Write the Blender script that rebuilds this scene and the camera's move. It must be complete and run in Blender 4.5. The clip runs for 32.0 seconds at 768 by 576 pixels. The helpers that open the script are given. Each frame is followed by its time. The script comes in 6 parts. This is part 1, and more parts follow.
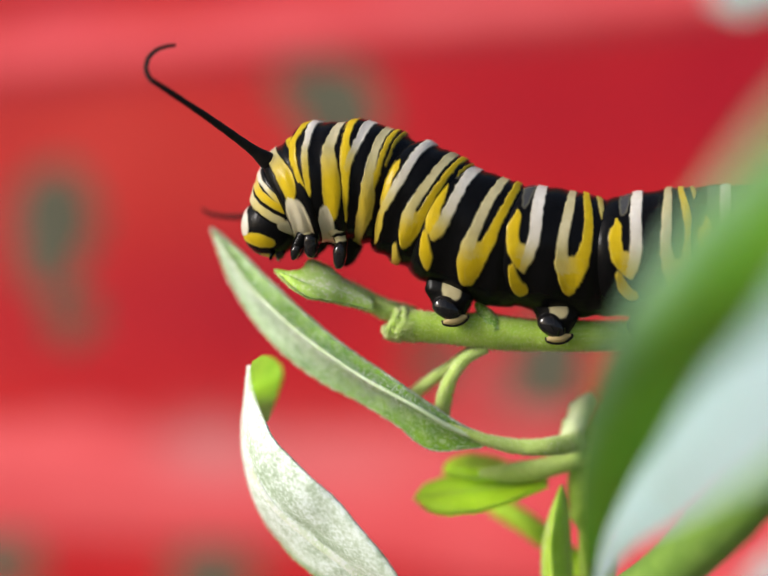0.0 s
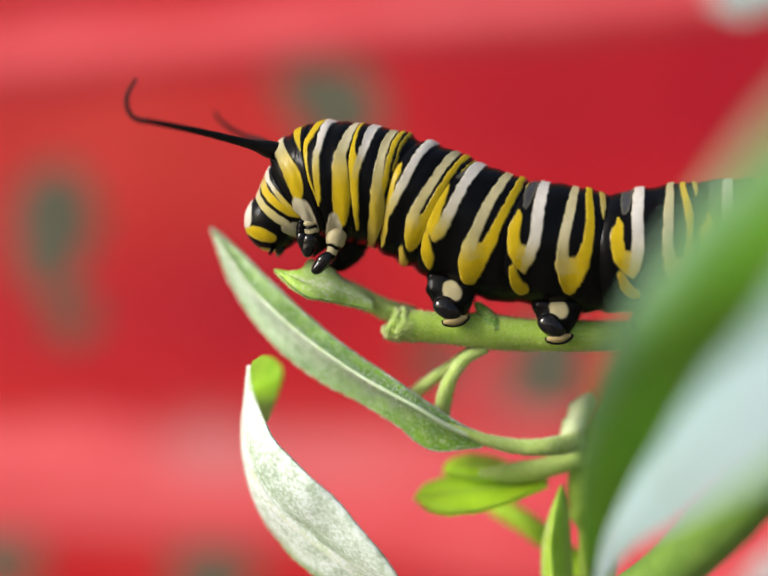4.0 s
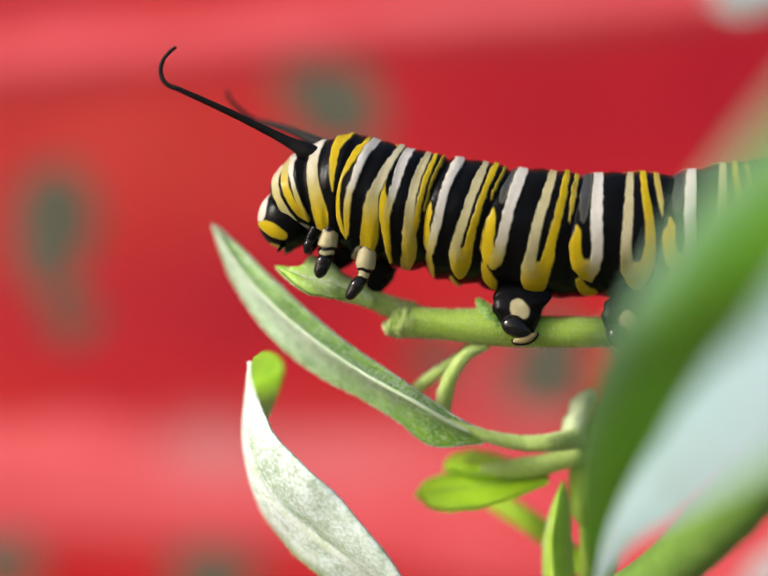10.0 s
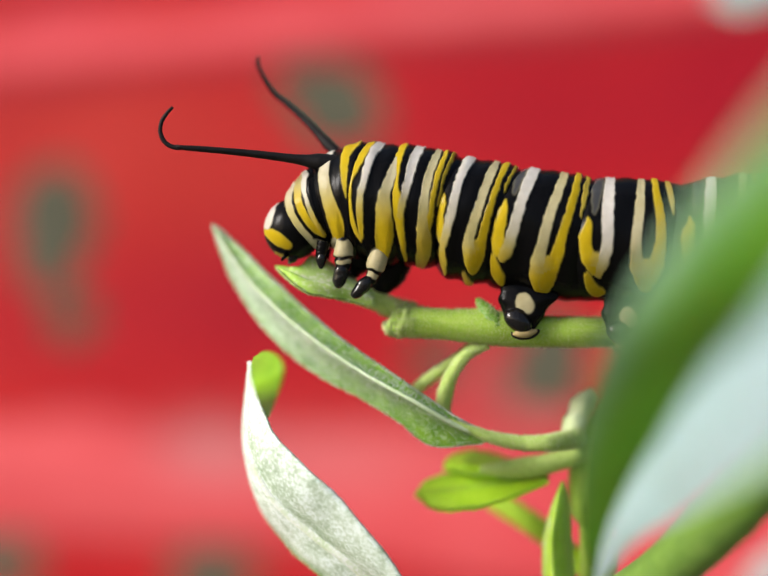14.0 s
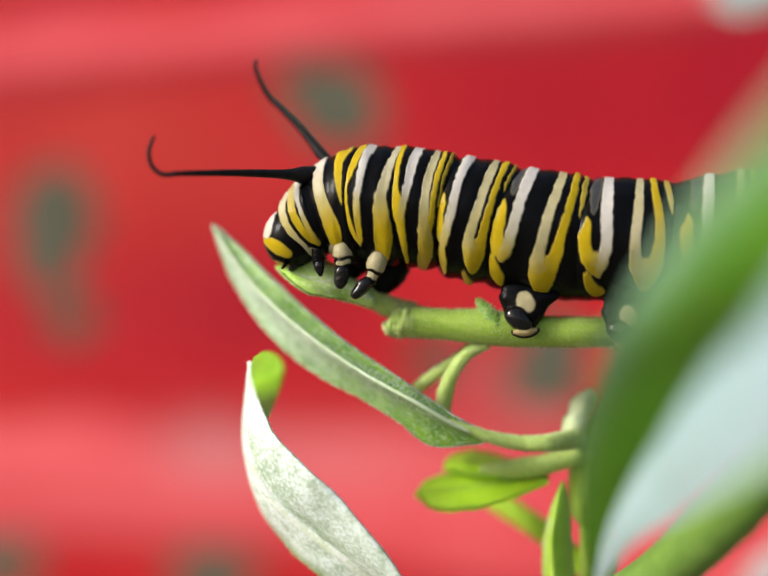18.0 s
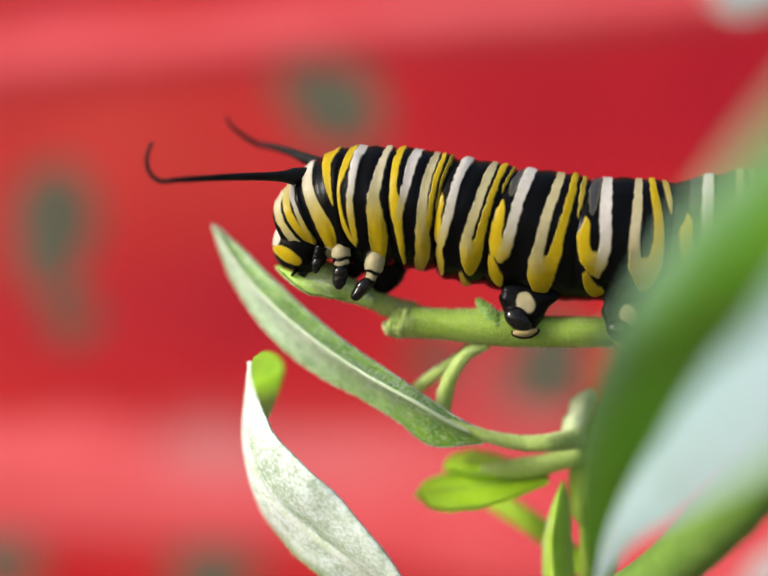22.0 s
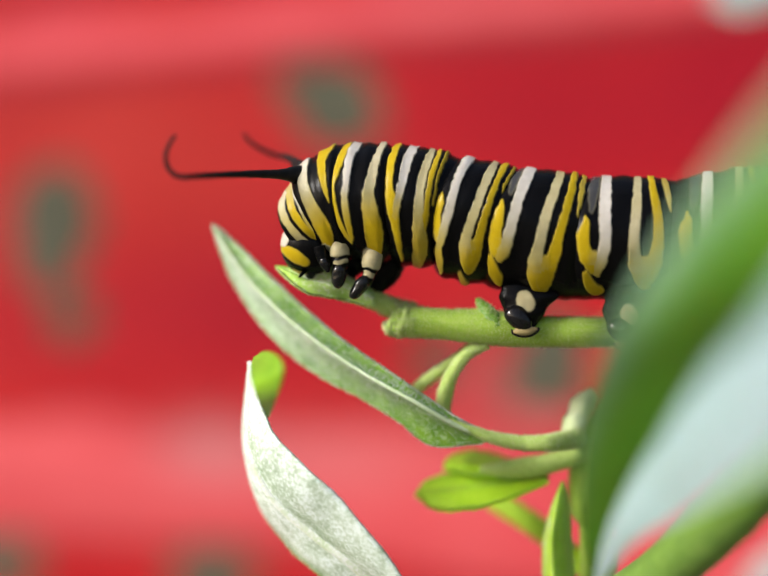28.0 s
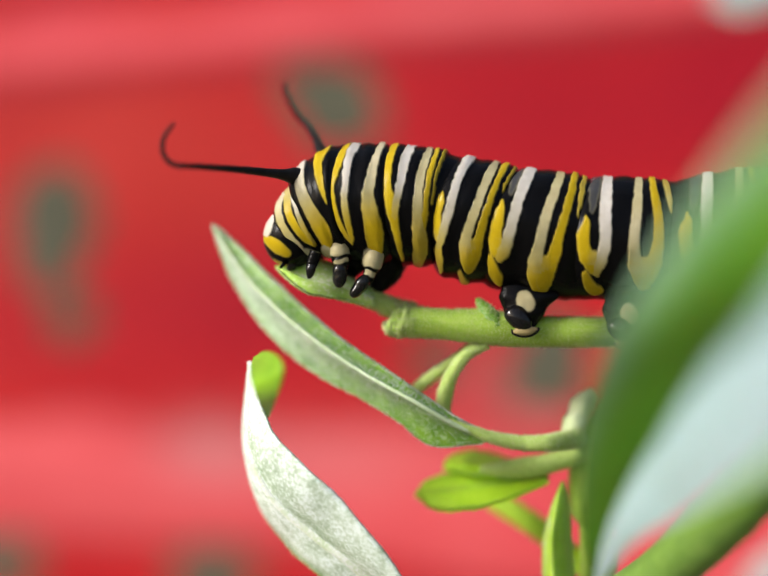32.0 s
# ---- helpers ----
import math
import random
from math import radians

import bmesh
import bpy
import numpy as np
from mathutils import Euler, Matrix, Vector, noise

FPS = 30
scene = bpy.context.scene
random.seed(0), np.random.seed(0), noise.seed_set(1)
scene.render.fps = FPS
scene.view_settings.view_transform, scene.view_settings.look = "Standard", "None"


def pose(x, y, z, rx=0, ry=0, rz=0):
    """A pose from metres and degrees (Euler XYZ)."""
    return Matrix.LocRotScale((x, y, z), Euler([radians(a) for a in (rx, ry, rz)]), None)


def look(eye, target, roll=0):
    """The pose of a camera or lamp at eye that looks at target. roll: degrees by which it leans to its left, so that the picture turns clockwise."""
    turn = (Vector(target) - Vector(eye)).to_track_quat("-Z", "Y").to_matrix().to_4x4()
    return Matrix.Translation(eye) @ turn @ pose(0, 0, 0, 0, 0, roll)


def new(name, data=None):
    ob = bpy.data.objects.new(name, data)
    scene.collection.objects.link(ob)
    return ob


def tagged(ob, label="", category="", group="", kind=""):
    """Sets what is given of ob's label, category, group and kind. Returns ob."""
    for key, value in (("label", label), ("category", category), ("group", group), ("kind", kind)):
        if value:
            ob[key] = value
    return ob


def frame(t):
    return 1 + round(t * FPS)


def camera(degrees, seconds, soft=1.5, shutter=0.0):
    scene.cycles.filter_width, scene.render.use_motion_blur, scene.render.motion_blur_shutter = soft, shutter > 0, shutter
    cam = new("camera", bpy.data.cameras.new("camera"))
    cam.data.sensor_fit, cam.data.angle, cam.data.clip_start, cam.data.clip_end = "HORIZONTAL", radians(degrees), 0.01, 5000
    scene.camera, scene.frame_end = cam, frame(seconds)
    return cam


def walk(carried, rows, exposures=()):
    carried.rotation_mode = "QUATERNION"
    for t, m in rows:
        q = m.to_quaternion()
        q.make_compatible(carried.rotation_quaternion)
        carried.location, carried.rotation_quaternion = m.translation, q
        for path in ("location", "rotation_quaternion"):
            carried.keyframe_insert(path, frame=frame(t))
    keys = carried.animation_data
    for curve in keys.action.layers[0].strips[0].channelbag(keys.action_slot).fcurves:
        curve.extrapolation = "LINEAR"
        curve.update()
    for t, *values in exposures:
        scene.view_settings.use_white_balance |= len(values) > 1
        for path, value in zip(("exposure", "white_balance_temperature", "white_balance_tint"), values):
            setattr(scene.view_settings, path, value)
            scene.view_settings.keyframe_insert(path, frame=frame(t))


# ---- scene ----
# Camera: stands still on the level of the twig, seven centimetres from it.
cam = camera(36.17, 32.0, soft=1.5, shutter=0.5)
EYE = Vector((0.0, -0.070, 0.300))
walk(cam, [(0.0, look(EYE, (0, 0, 0.300))), (32.0, look(EYE, (0, 0, 0.300)))])
cam.data.dof.use_dof = True
cam.data.dof.focus_distance = 0.0678
cam.data.dof.aperture_fstop = 11.0

# ---- light: bright open shade under a thinly clouded sky ----
world = bpy.data.worlds.new("sky")
scene.world = world
world.use_nodes = True
sky = world.node_tree.nodes.new("ShaderNodeTexSky")
sky.sky_type = "NISHITA"
sky.sun_disc = False
sky.sun_elevation, sky.sun_rotation = radians(30), radians(-115)
sky.air_density, sky.dust_density, sky.ozone_density = 1.0, 4.0, 1.0
world.node_tree.nodes["Background"].inputs["Strength"].default_value = 0.13
world.node_tree.links.new(sky.outputs[0], world.node_tree.nodes["Background"].inputs["Color"])
sun = new("sun", bpy.data.lights.new("sun", "SUN"))
sun.data.energy, sun.data.angle, sun.data.color = 3.1, radians(20), (1.0, 0.98, 0.96)
sun.matrix_world = look((-1.0, -0.46, 0.62), (0, 0, 0))
scene.view_settings.exposure = 0.33

# ---- units ----
U = 0.070 / 2401.0          # one unit of the side elevation, in metres
HUB = Vector((784.0, 588.0))


def at(a, b, d=0.0):
    """A place from the side elevation (a to the right, b downwards) at depth d in millimetres behind the twig."""
    k = U * (70.0 + d) / 70.0
    return Vector(((a - HUB.x) * k, d * 0.001, 0.300 + (HUB.y - b) * k))


def spline(points, n):
    """n places evenly stepped along a smooth curve through the points (tuples of any length)."""
    p = np.array(points, float)
    if len(p) == 2:
        return p[0] + (p[1] - p[0]) * np.linspace(0, 1, n)[:, None]
    p = np.vstack([2 * p[0] - p[1], p, 2 * p[-1] - p[-2]])
    out = []
    for s in np.linspace(0, len(p) - 3 - 1e-6, n):
        i, t = int(s), s - int(s)
        a, b, c, d = p[i:i + 4]
        out.append(0.5 * (2 * b + (c - a) * t + (2 * a - 5 * b + 4 * c - d) * t * t + (3 * b - a - 3 * c + d) * t ** 3))
    return np.array(out)


def mesh_of(name, verts, faces, material, smooth=True):
    me = bpy.data.meshes.new(name)
    me.from_pydata([tuple(v) for v in verts], [], faces)
    me.materials.append(material)
    me.polygons.foreach_set("use_smooth", [smooth] * len(me.polygons))
    me.update()
    return me


def part(name, data, parent, label=""):
    ob = new(name, data)
    ob.parent = parent
    return tagged(ob, label)


def thing(name, place, label, category, **more):
    ob = new(name)
    ob.empty_display_size = 0.002
    ob.location = place
    return tagged(ob, label, category, **more)


def tube(path, radii, sides=16, caps=True, rough=0.0, seed=0.0, origin=(0, 0, 0), flat=1.0):
    """Vertices and faces of a round stem along a list of places, with a radius for each."""
    path = [Vector(p) for p in path]
    verts, faces = [], []
    side = Vector((0, 1, 0))
    for i, p in enumerate(path):
        way = (path[min(i + 1, len(path) - 1)] - path[max(i - 1, 0)]).normalized()
        side = (side - way * side.dot(way)).normalized()
        up = way.cross(side)
        for k in range(sides):
            f = 2 * math.pi * k / sides
            r = radii[i]
            if rough:
                r *= 1 + rough * noise.noise(Vector((i * 0.35, math.cos(f) * 1.5 + seed, math.sin(f) * 1.5)))
            verts.append(p + side * (math.cos(f) * r * flat) + up * (math.sin(f) * r) - Vector(origin))
    n = len(path)
    for i in range(n - 1):
        for k in range(sides):
            a, b = i * sides + k, i * sides + (k + 1) % sides
            faces.append((a, b, b + sides, a + sides))
    if caps:
        faces.append(tuple(range(sides - 1, -1, -1)))
        faces.append(tuple(range((n - 1) * sides, n * sides)))
    return verts, faces


# ---- materials ----
def material(name):
    m = bpy.data.materials.new(name)
    m.use_nodes = True
    nt = m.node_tree
    return m, nt, nt.nodes["Principled BSDF"]


def node(nt, kind, **values):
    n = nt.nodes.new(kind)
    for key, value in values.items():
        n.inputs[key].default_value = value
    return n


def ramp(nt, source, stops):
    r = nt.nodes.new("ShaderNodeValToRGB")
    while len(r.color_ramp.elements) < len(stops):
        r.color_ramp.elements.new(0.5)
    for e, (p, c) in zip(r.color_ramp.elements, stops):
        e.position, e.color = p, (*c, 1)
    nt.links.new(source, r.inputs[0])
    return r


def bump(nt, bsdf, source, strength, distance):
    b = node(nt, "ShaderNodeBump", Strength=strength, Distance=distance)
    nt.links.new(source, b.inputs["Height"])
    nt.links.new(b.outputs[0], bsdf.inputs["Normal"])


def noise_node(nt, scale, detail=4.0, rough=0.55, stretch=(1, 1, 1)):
    co = nt.nodes.new("ShaderNodeTexCoord")
    mp = nt.nodes.new("ShaderNodeMapping")
    mp.inputs["Scale"].default_value = stretch
    nt.links.new(co.outputs["Object"], mp.inputs[0])
    n = node(nt, "ShaderNodeTexNoise", Scale=scale, Detail=detail, Roughness=rough)
    nt.links.new(mp.outputs[0], n.inputs["Vector"])
    return n


def mixed(nt, factor, a, b, kind="MIX"):
    m = nt.nodes.new("ShaderNodeMix")
    m.data_type, m.blend_type = "RGBA", kind
    for sock, value in ((m.inputs[0], factor), (m.inputs[6], a), (m.inputs[7], b)):
        if isinstance(value, bpy.types.NodeSocket):
            nt.links.new(value, sock)
        elif isinstance(value, tuple):
            sock.default_value = (*value, 1)
        else:
            sock.default_value = value
    return m.outputs[2]


def skin_material():
    """Caterpillar skin: banded pigment with a moist, finely wrinkled surface."""
    m, nt, b = material("caterpillar_skin")
    col = nt.nodes.new("ShaderNodeVertexColor")
    col.layer_name = "pigment"
    n = noise_node(nt, 1400, 5)
    fine = ramp(nt, n.outputs[0], [(0.25, (0.80, 0.78, 0.72)), (0.7, (1, 1, 1))])
    nt.links.new(mixed(nt, 0.8, col.outputs[0], fine.outputs[0], "MULTIPLY"), b.inputs["Base Color"])
    b.inputs["Roughness"].default_value = 0.26
    b.inputs["Specular IOR Level"].default_value = 0.085
    b.inputs["Subsurface Weight"].default_value = 0.03
    b.inputs["Subsurface Radius"].default_value = (0.0005, 0.0003, 0.00015)
    b.inputs["Subsurface Scale"].default_value = 0.6
    wr = noise_node(nt, 2600, 3, stretch=(1.0, 0.45, 0.45))
    bump(nt, b, wr.outputs[0], 0.32, 0.0001)
    return m


def black_material(name, rough, gloss=0.5):
    m, nt, b = material(name)
    n = noise_node(nt, 1800, 4)
    c = ramp(nt, n.outputs[0], [(0.3, (0.004, 0.004, 0.005)), (0.75, (0.012, 0.011, 0.011))])
    nt.links.new(c.outputs[0], b.inputs["Base Color"])
    b.inputs["Roughness"].default_value = rough
    b.inputs["Specular IOR Level"].default_value = gloss
    bump(nt, b, n.outputs[0], 0.3 if rough > 0.3 else 0.16, 0.00008)
    return m


def plant_material(name, dark, light, pale, wool_or_light, rough=0.5, glow=0.25, scale=900.0, gloss=0.4, sheen=0.13):
    """Leaf or stem tissue: green cells, paler veins and a fine white wool that lies in patches; the same pale layer
    also carries painted sheen.
    """
    m, nt, b = material(name)
    n1 = noise_node(nt, scale, 5)
    n2 = noise_node(nt, scale * 0.16, 3)
    n3 = noise_node(nt, scale * 4.6, 2, 0.6)
    c1 = ramp(nt, n1.outputs[0], [(0.3, dark), (0.72, light)])
    att = nt.nodes.new("ShaderNodeVertexColor")
    att.layer_name = "wool_or_light"
    sep = nt.nodes.new("ShaderNodeSeparateColor")
    nt.links.new(att.outputs[0], sep.inputs[0])
    fluff = ramp(nt, n3.outputs[0], [(0.54, (0, 0, 0)), (0.62, (1, 1, 1))])
    patch = ramp(nt, n2.outputs[0], [(0.3, (0.35, 0.35, 0.35)), (0.7, (1, 1, 1))])
    f1 = mixed(nt, 1.0, fluff.outputs[0], patch.outputs[0], "MULTIPLY")
    f1 = mixed(nt, wool_or_light, (0.0, 0.0, 0.0), f1)
    uneven = ramp(nt, n1.outputs[0], [(0.32, (0.52, 0.52, 0.52)), (0.60, (1, 1, 1))])
    lying = mixed(nt, 1.0, uneven.outputs[0], sep.outputs[0], "MULTIPLY")
    grain = ramp(nt, n3.outputs[0], [(0.36, (0.62, 0.62, 0.62)), (0.56, (1, 1, 1))])
    lying = mixed(nt, 1.0, lying, grain.outputs[0], "MULTIPLY")
    f2 = mixed(nt, 1.0, f1, lying, "ADD")
    base = mixed(nt, f2, c1.outputs[0], pale)
    nt.links.new(base, b.inputs["Base Color"])
    b.inputs["Roughness"].default_value = rough
    b.inputs["Specular IOR Level"].default_value = gloss
    b.inputs["Sheen Weight"].default_value = sheen
    bump(nt, b, n3.outputs[0], 0.35, 0.0001)
    if glow:
        tr = nt.nodes.new("ShaderNodeBsdfTranslucent")
        warm = mixed(nt, 1.0, base, (0.95, 1.0, 0.35), "MULTIPLY")
        nt.links.new(warm, tr.inputs["Color"])
        mx = nt.nodes.new("ShaderNodeMixShader")
        mx.inputs[0].default_value = glow
        out = nt.nodes["Material Output"]
        nt.links.new(b.outputs[0], mx.inputs[1])
        nt.links.new(tr.outputs[0], mx.inputs[2])
        nt.links.new(mx.outputs[0], out.inputs["Surface"])
    return m


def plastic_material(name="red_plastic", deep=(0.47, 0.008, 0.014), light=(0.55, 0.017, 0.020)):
    """Red moulded plastic, uneven in tone and a little dusty, with a soft gloss."""
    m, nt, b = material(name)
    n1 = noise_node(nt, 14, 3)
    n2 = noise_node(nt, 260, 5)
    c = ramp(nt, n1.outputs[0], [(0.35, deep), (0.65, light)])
    dust = ramp(nt, n2.outputs[0], [(0.55, (0, 0, 0)), (0.85, (0.10, 0.10, 0.10))])
    base = mixed(nt, dust.outputs[0], c.outputs[0], (0.55, 0.05, 0.05))
    # areas tinged orange, pale and deep red
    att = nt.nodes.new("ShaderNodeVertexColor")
    att.layer_name = "tinge"
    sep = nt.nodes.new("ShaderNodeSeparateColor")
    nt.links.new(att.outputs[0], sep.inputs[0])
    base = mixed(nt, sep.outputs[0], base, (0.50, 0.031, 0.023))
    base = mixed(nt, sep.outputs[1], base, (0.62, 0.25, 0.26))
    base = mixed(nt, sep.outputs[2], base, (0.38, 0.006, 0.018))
    nt.links.new(base, b.inputs["Base Color"])
    b.inputs["Roughness"].default_value = 0.5
    b.inputs["Specular IOR Level"].default_value = 0.25
    bump(nt, b, n2.outputs[0], 0.1, 0.0004)
    return m


def plain_material(name, dark, light, scale, rough=0.9):
    m, nt, b = material(name)
    n = noise_node(nt, scale, 6)
    c = ramp(nt, n.outputs[0], [(0.3, dark), (0.7, light)])
    nt.links.new(c.outputs[0], b.inputs["Base Color"])
    b.inputs["Roughness"].default_value = rough
    bump(nt, b, n.outputs[0], 0.5, 0.01)
    return m


SKIN = skin_material()
GLOSS = black_material("glossy_black_chitin", 0.06, 0.3)
HORN = black_material("black_filament", 0.6, 0.15)
LEAF = plant_material("woolly_leaf", (0.10, 0.26, 0.012), (0.25, 0.47, 0.03), (0.74, 0.88, 0.78), 0.5, glow=0.18, scale=1300.0)
CHEWED = plant_material("chewed_tissue", (0.32, 0.58, 0.035), (0.50, 0.74, 0.11), (0.74, 0.80, 0.62), 0.5, glow=0.3)
STEM = plant_material("downy_stem", (0.32, 0.53, 0.042), (0.44, 0.63, 0.085), (0.72, 0.82, 0.44), 0.35, glow=0.22, scale=2600.0)
PALE_STEM = plant_material("pale_stalk", (0.42, 0.60, 0.12), (0.55, 0.72, 0.20), (0.78, 0.86, 0.60), 0.35, glow=0.25, scale=2600.0)
OLD_STEM = plant_material("smooth_stem", (0.155, 0.30, 0.045), (0.22, 0.38, 0.065), (0.6, 0.7, 0.4), 0.1, glow=0.35, gloss=0.25)
LIME = plant_material("lime_leaf_face", (0.20, 0.42, 0.006), (0.27, 0.50, 0.010), (0.6, 0.7, 0.4), 0.05, glow=0.3)
SHOOT = plant_material("young_shoot", (0.42, 0.70, 0.014), (0.54, 0.82, 0.025), (0.66, 0.76, 0.35), 0.06, glow=0.36)
# the pale tone here is sky sheen painted on, not down
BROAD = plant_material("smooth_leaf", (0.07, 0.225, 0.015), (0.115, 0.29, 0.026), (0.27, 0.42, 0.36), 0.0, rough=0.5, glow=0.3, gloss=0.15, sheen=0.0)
STEM_DOWN = plain_material("greenish_down", (0.60, 0.72, 0.28), (0.78, 0.86, 0.46), 900, 0.6)
DOWN = plain_material("white_down", (0.72, 0.78, 0.70), (0.86, 0.90, 0.86), 900, 0.6)
MIDRIB = plant_material("pale_midrib", (0.44, 0.60, 0.28), (0.58, 0.72, 0.42), (0.84, 0.90, 0.88), 0.5, glow=0.1)
BUD = plant_material("downy_bud", (0.58, 0.70, 0.36), (0.70, 0.80, 0.50), (0.84, 0.88, 0.74), 0.5, glow=0.1)
RED = plastic_material()
# two lighter copies of the red, with the ledges' sky sheen mixed in
SHEEN_RED = plastic_material("sheen_red_plastic", (0.68, 0.062, 0.076), (0.78, 0.112, 0.125))
FAINT_SHEEN_RED = plastic_material("faint_sheen_red_plastic", (0.51, 0.022, 0.038), (0.60, 0.045, 0.066))
BACKSIDE = plant_material("pale_woolly_underside", (0.12, 0.25, 0.05), (0.24, 0.40, 0.11), (0.78, 0.88, 0.86), 0.22, glow=0.06)
SILVER = plant_material("silvery_leaf_underside", (0.26, 0.40, 0.36), (0.32, 0.47, 0.46), (0.43, 0.63, 0.745), 0.3, glow=0.15)
SOIL = plain_material("ground_earth", (0.10, 0.09, 0.06), (0.20, 0.18, 0.13), 30)
HEDGE = plain_material("distant_green", (0.058, 0.058, 0.034), (0.12, 0.118, 0.078), 9)


# ---- the ground and what lies far behind ----
def sheet(name, corners, mat, label, category):
    me = mesh_of(name, corners, [(0, 1, 2, 3)], mat, False)
    return tagged(new(name, me), label, category, kind="structure")


sheet("ground", [(-60, -60, 0), (60, -60, 0), (60, 60, 0), (-60, 60, 0)], SOIL, "bare grey-brown earth ground under the plant", "ground")


sheet("backdrop", [(-3, 0.9, -0.01), (3, 0.9, -0.01), (3, 1.1, 1.6), (-3, 1.1, 1.6)], HEDGE, "dull grey-green hedge far behind the panel", "hedge")


# ---- the red plastic panel behind the plant ----
def oval_miss(hole, a, b):
    ha, hb, ra, rb, lean = hole
    da, db = a - ha, b - hb
    x, y = da * math.cos(lean) + db * math.sin(lean), -da * math.sin(lean) + db * math.cos(lean)
    ragged = 1 + 0.22 * noise.noise(Vector((math.atan2(y, x + 1e-6) * 1.1, ha * 0.01, hb * 0.01)))
    return math.hypot(x / ra, y / rb) * ragged, x, y


def tinted(me, k, share=(1, 1, 1)):
    """Where the plastic is tinged orange, pale or deep red: (a, b, half width, half height, amount)."""
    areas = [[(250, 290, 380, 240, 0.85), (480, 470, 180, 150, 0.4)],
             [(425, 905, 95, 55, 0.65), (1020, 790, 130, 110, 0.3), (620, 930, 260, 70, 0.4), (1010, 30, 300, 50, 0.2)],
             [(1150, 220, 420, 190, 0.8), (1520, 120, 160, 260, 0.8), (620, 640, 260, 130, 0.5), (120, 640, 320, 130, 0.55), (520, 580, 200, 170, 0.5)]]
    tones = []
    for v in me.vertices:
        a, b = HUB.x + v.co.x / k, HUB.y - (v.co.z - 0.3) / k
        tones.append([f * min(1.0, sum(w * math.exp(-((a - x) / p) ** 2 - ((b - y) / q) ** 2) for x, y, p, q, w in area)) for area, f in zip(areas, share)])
    tinge = me.color_attributes.new("tinge", "FLOAT_COLOR", "POINT")
    tinge.data.foreach_set("color", [c for w in tones for c in (*w, 1.0)])


